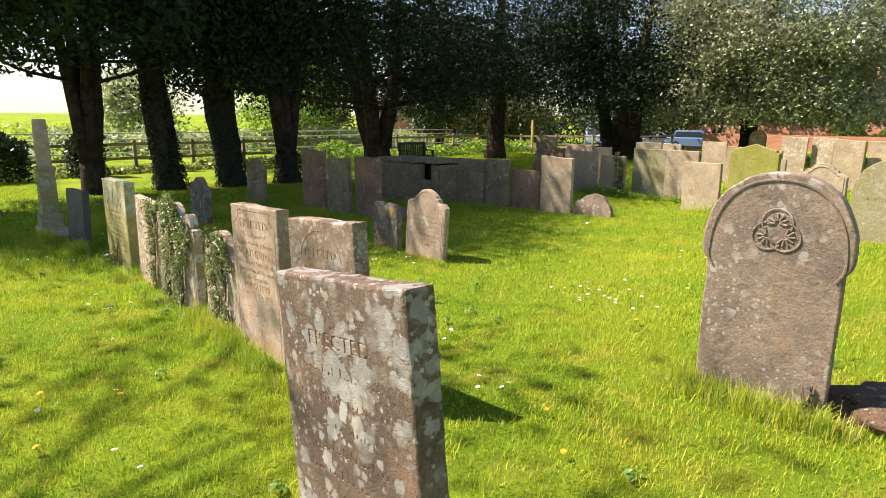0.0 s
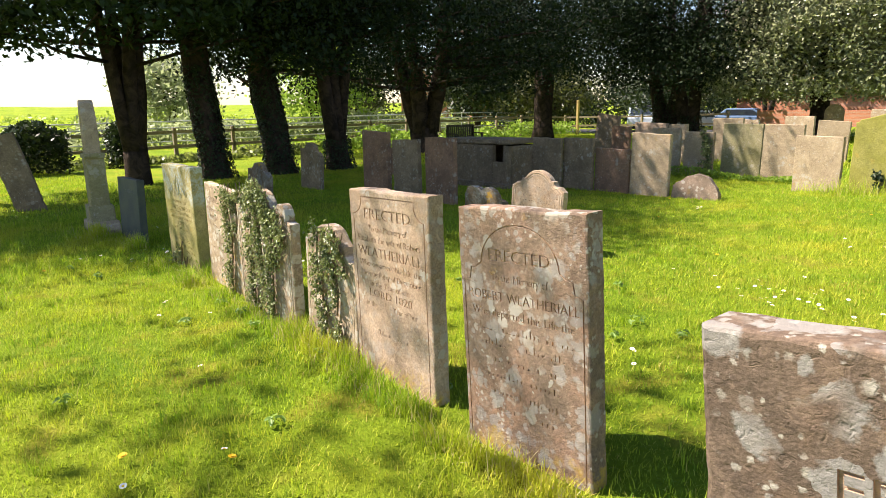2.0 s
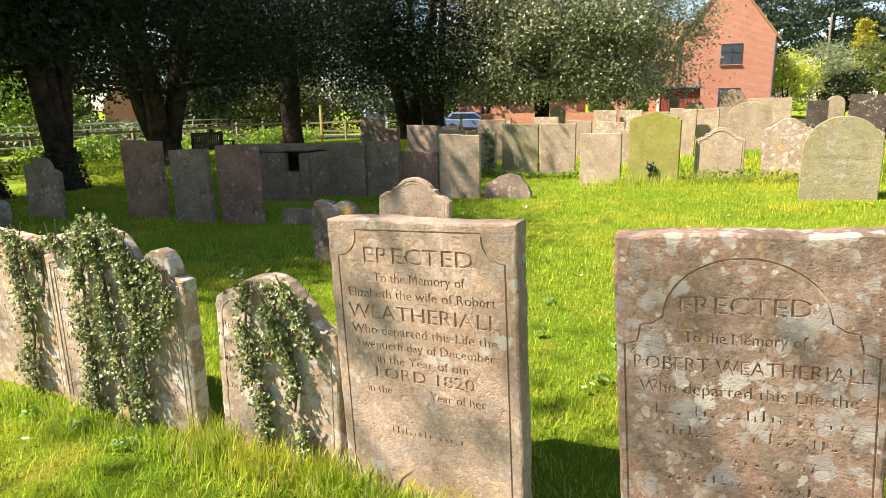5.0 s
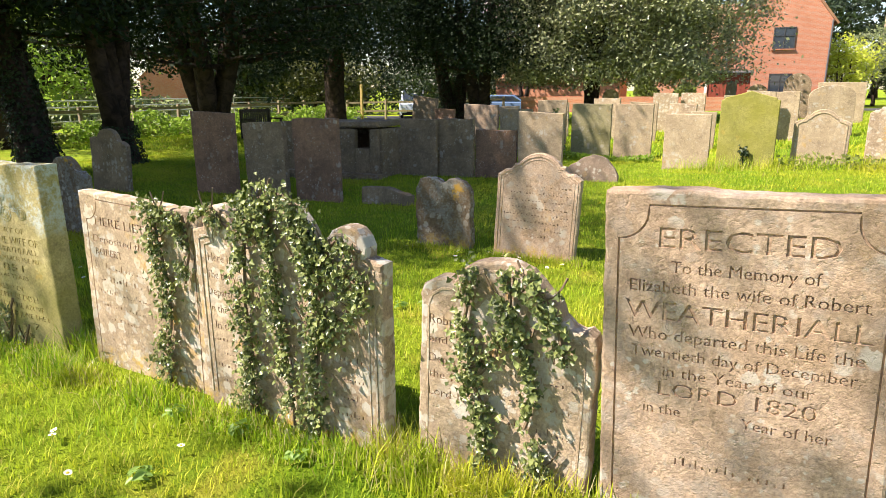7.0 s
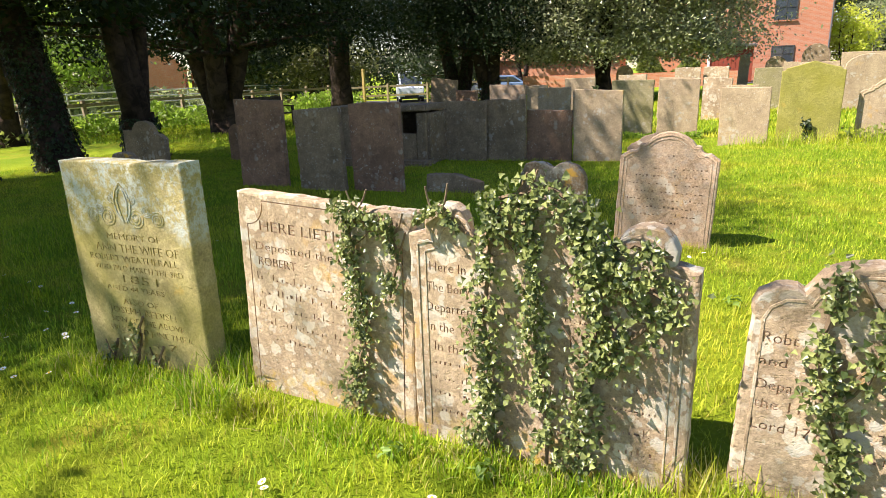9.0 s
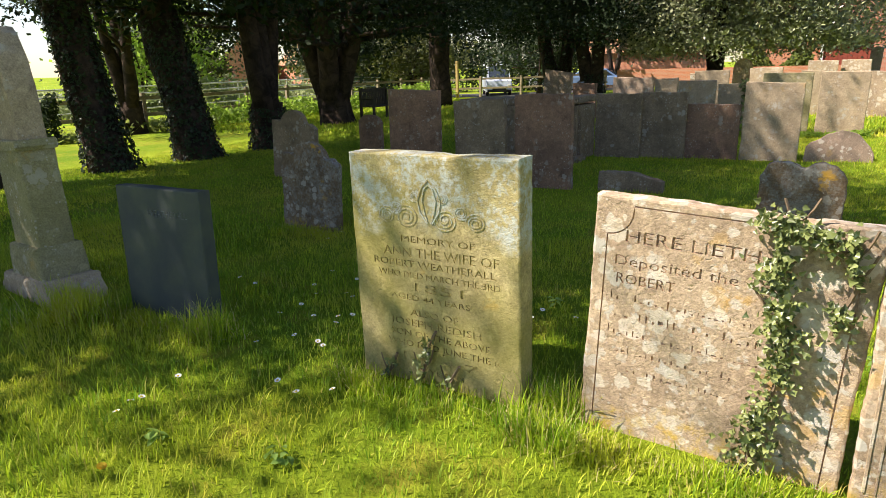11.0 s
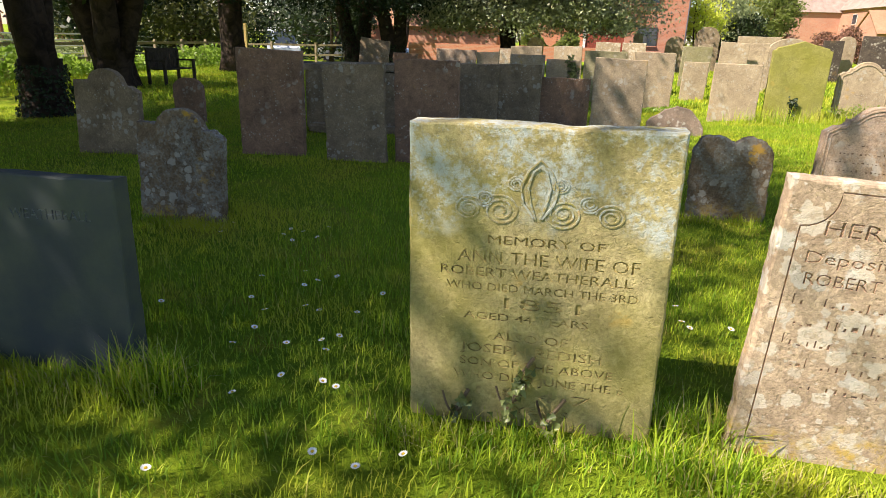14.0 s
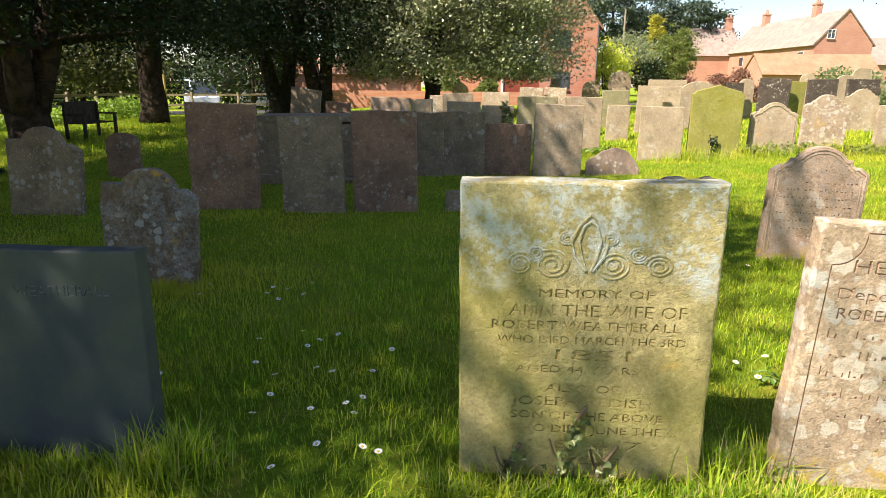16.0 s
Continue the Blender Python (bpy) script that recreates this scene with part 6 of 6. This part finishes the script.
def tuft_line(x0, y0, x1, y1, n, spread, tall, label):
    u = r.random(n)
    x = x0 + (x1 - x0) * u + r.normal(0, spread, n)
    y = y0 + (y1 - y0) * u - np.abs(r.normal(0, spread, n)) - 0.05
    h = 1.25 * tall * (0.35 + 0.65 * r.random(n)) * (0.7 + 0.3 * np.sin(u * 23))
    k = r.random(n) < 0.16
    blades("grass_tuft", x[~k], y[~k], h[~k], 0.004 + 0.003 * r.random((~k).sum()), GRASS, label, r, 0.95)
    blades("straw", x[k], y[k], h[k] * 1.1, 0.0025 + 0.002 * r.random(k.sum()), STRAW, "dry straw-coloured stems among the tufts", r, 1.1)


for _a in ((-8.0, 2.72, -7.05, 2.66, 1100, 0.07, 0.05), (-6.9, 2.60, -5.0, 2.42, 4200, 0.08, 0.09), (-4.95, 2.40, -4.2, 2.36, 2400, 0.07, 0.16), (-4.3, 2.30, -3.5, 2.24, 2200, 0.07, 0.13), (-3.3, 2.12, -2.5, 2.08, 1800, 0.06, 0.11),
           (-9.8, 2.84, -8.9, 2.78, 1600, 0.06, 0.10), (-1.8, 1.09, -1.0, 1.02, 1500, 0.06, 0.10), (-1.35, 3.78, -0.55, 3.82, 2600, 0.09, 0.17), (-5.6, 5.38, -4.8, 5.34, 1300, 0.05, 0.09), (-6.4, 5.56, -5.9, 5.52, 700, 0.05, 0.08),
           (-10.3, 4.86, -9.6, 4.82, 900, 0.05, 0.09), (-7.1, 2.8, -6.85, 2.75, 700, 0.06, 0.17), (-5.05, 2.5, -4.9, 2.5, 600, 0.05, 0.18), (-4.2, 11.65, 0.0, 11.6, 3000, 0.25, 0.28), (-10.9, 2.6, -10.0, 2.5, 900, 0.08, 0.12), (-10.1, 2.75, -9.75, 2.7, 1500, 0.09, 0.24), (-9.0, 2.8, -8.85, 2.85, 900, 0.07, 0.2), (-7.1, 2.62, -6.8, 2.5, 800, 0.06, 0.15), (-7.95, 2.64, -7.7, 2.6, 500, 0.05, 0.12)):
    tuft_line(*_a, "longer tufted grass round the foot of a stone")
x, y = r.uniform(0.2, 3.0, 1500), r.normal(11.4, 0.6, 1500)
blades("grass_tuft", x, y, 0.2 + 0.25 * r.random(1500), 0.012 + 0.01 * r.random(1500), GRASS, "tall grey-green grass beside the graves", r, 0.9)


def flower(kind, size):
    """One flower head and its stalk."""
    root = thing(kind, pose(0, 0, -10), "white daisy in the grass" if kind == "daisy" else "yellow dandelion in the grass", "flower", "daisies in the grass" if kind == "daisy" else "dandelions in the grass")
    bm = bmesh.new()
    tube(bm, [(0, 0, -0.01), (0.002, 0, 0.035), (0.0, 0.002, 0.06)], [0.0016, 0.0014, 0.0013], 5)
    part("stalk", bm, FRESH, root)
    bm = bmesh.new()
    n = 14 if kind == "daisy" else 24
    for ring, rad in ((0, 1.0), (1, 0.7)) if kind == "dandelion" else ((0, 1.0),):
        for k in range(n):
            w = 2 * math.pi * (k + 0.5 * ring) / n
            d, s = Vector((math.cos(w), math.sin(w), 0)), Vector((-math.sin(w), math.cos(w), 0)) * size * 0.11
            o = Vector((0, 0, 0.061 + ring * size * 0.12))
            vs = [bm.verts.new(o + d * size * 0.12), bm.verts.new(o + d * size * 0.35 * rad + s + Vector((0, 0, size * 0.06))), bm.verts.new(o + d * size * 0.5 * rad + Vector((0, 0, size * 0.1))), bm.verts.new(o + d * size * 0.35 * rad - s + Vector((0, 0, size * 0.06)))]
            bm.faces.new(vs)
    part("petals", bm, PETAL_WHITE if kind == "daisy" else PETAL_YELLOW, root)
    bm = bmesh.new()
    bmesh.ops.create_uvsphere(bm, u_segments=8, v_segments=5, radius=size * 0.16, matrix=Matrix.Translation((0, 0, 0.063)) @ Matrix.Diagonal((1, 1, 0.6, 1)))
    part("disc", bm, PETAL_YELLOW, root)
    return root


daisy, dandelion = flower("daisy", 0.032), flower("dandelion", 0.04)


def plant(model, x, y, k):
    copy_thing(model, pose(x, y, rough_z(x, y) - 0.012, 14 * math.sin(k * 1.7), 14 * math.cos(k * 2.3), k * 47))


_k = 0
for _cx, _cy, _n, _s in ((-8.1, 2.35, 3, 0.14), (-8.6, 2.0, 4, 0.14), (-8.4, 2.75, 4, 0.12), (-8.5, 3.3, 7, 0.25), (-8.55, 3.9, 5, 0.2), (-8.8, 3.3, 6, 0.3), (-6.6, 3.5, 8, 0.3), (-5.4, 5.1, 14, 0.28), (-2.9, 5.3, 20, 0.35), (-2.6, 4.9, 10, 0.3), (-9.2, 4.6, 8, 0.3),
                         (-6.1, 1.9, 4, 0.2), (-5.0, 8.9, 7, 0.15), (-3.1, 3.4, 6, 0.2), (-2.2, 2.9, 4, 0.2), (-7.0, 3.5, 5, 0.2), (-9.9, 3.6, 6, 0.3), (-4.2, 1.3, 5, 0.5), (-2.6, 7.2, 8, 0.6)):
    for _ in range(_n):
        _k += 1
        plant(daisy, _cx + r.normal(0, _s), _cy + r.normal(0, _s * 0.6), _k)
for _x, _y in ((-1.75, 2.75), (-1.45, 2.45), (-4.1, 0.95), (-3.4, 0.75), (-3.75, 1.25), (-2.9, 0.55), (-8.3, 1.62), (-5.1, 7.9), (-3.7, 6.2), (-3.0, 9.0), (-2.2, 5.9), (-0.9, 8.9), (-0.5, 8.8), (-0.75, 9.0), (-5.8, 9.6), (-2.4, 10.0)):
    _k += 1
    plant(dandelion, _x, _y, _k)
for _m2 in (daisy, dandelion):
    _x, _y = (-5.75, 4.4) if _m2 is daisy else (-2.1, 4.6)
    _m2.matrix_basis = pose(_x, _y, rough_z(_x, _y) - 0.012)
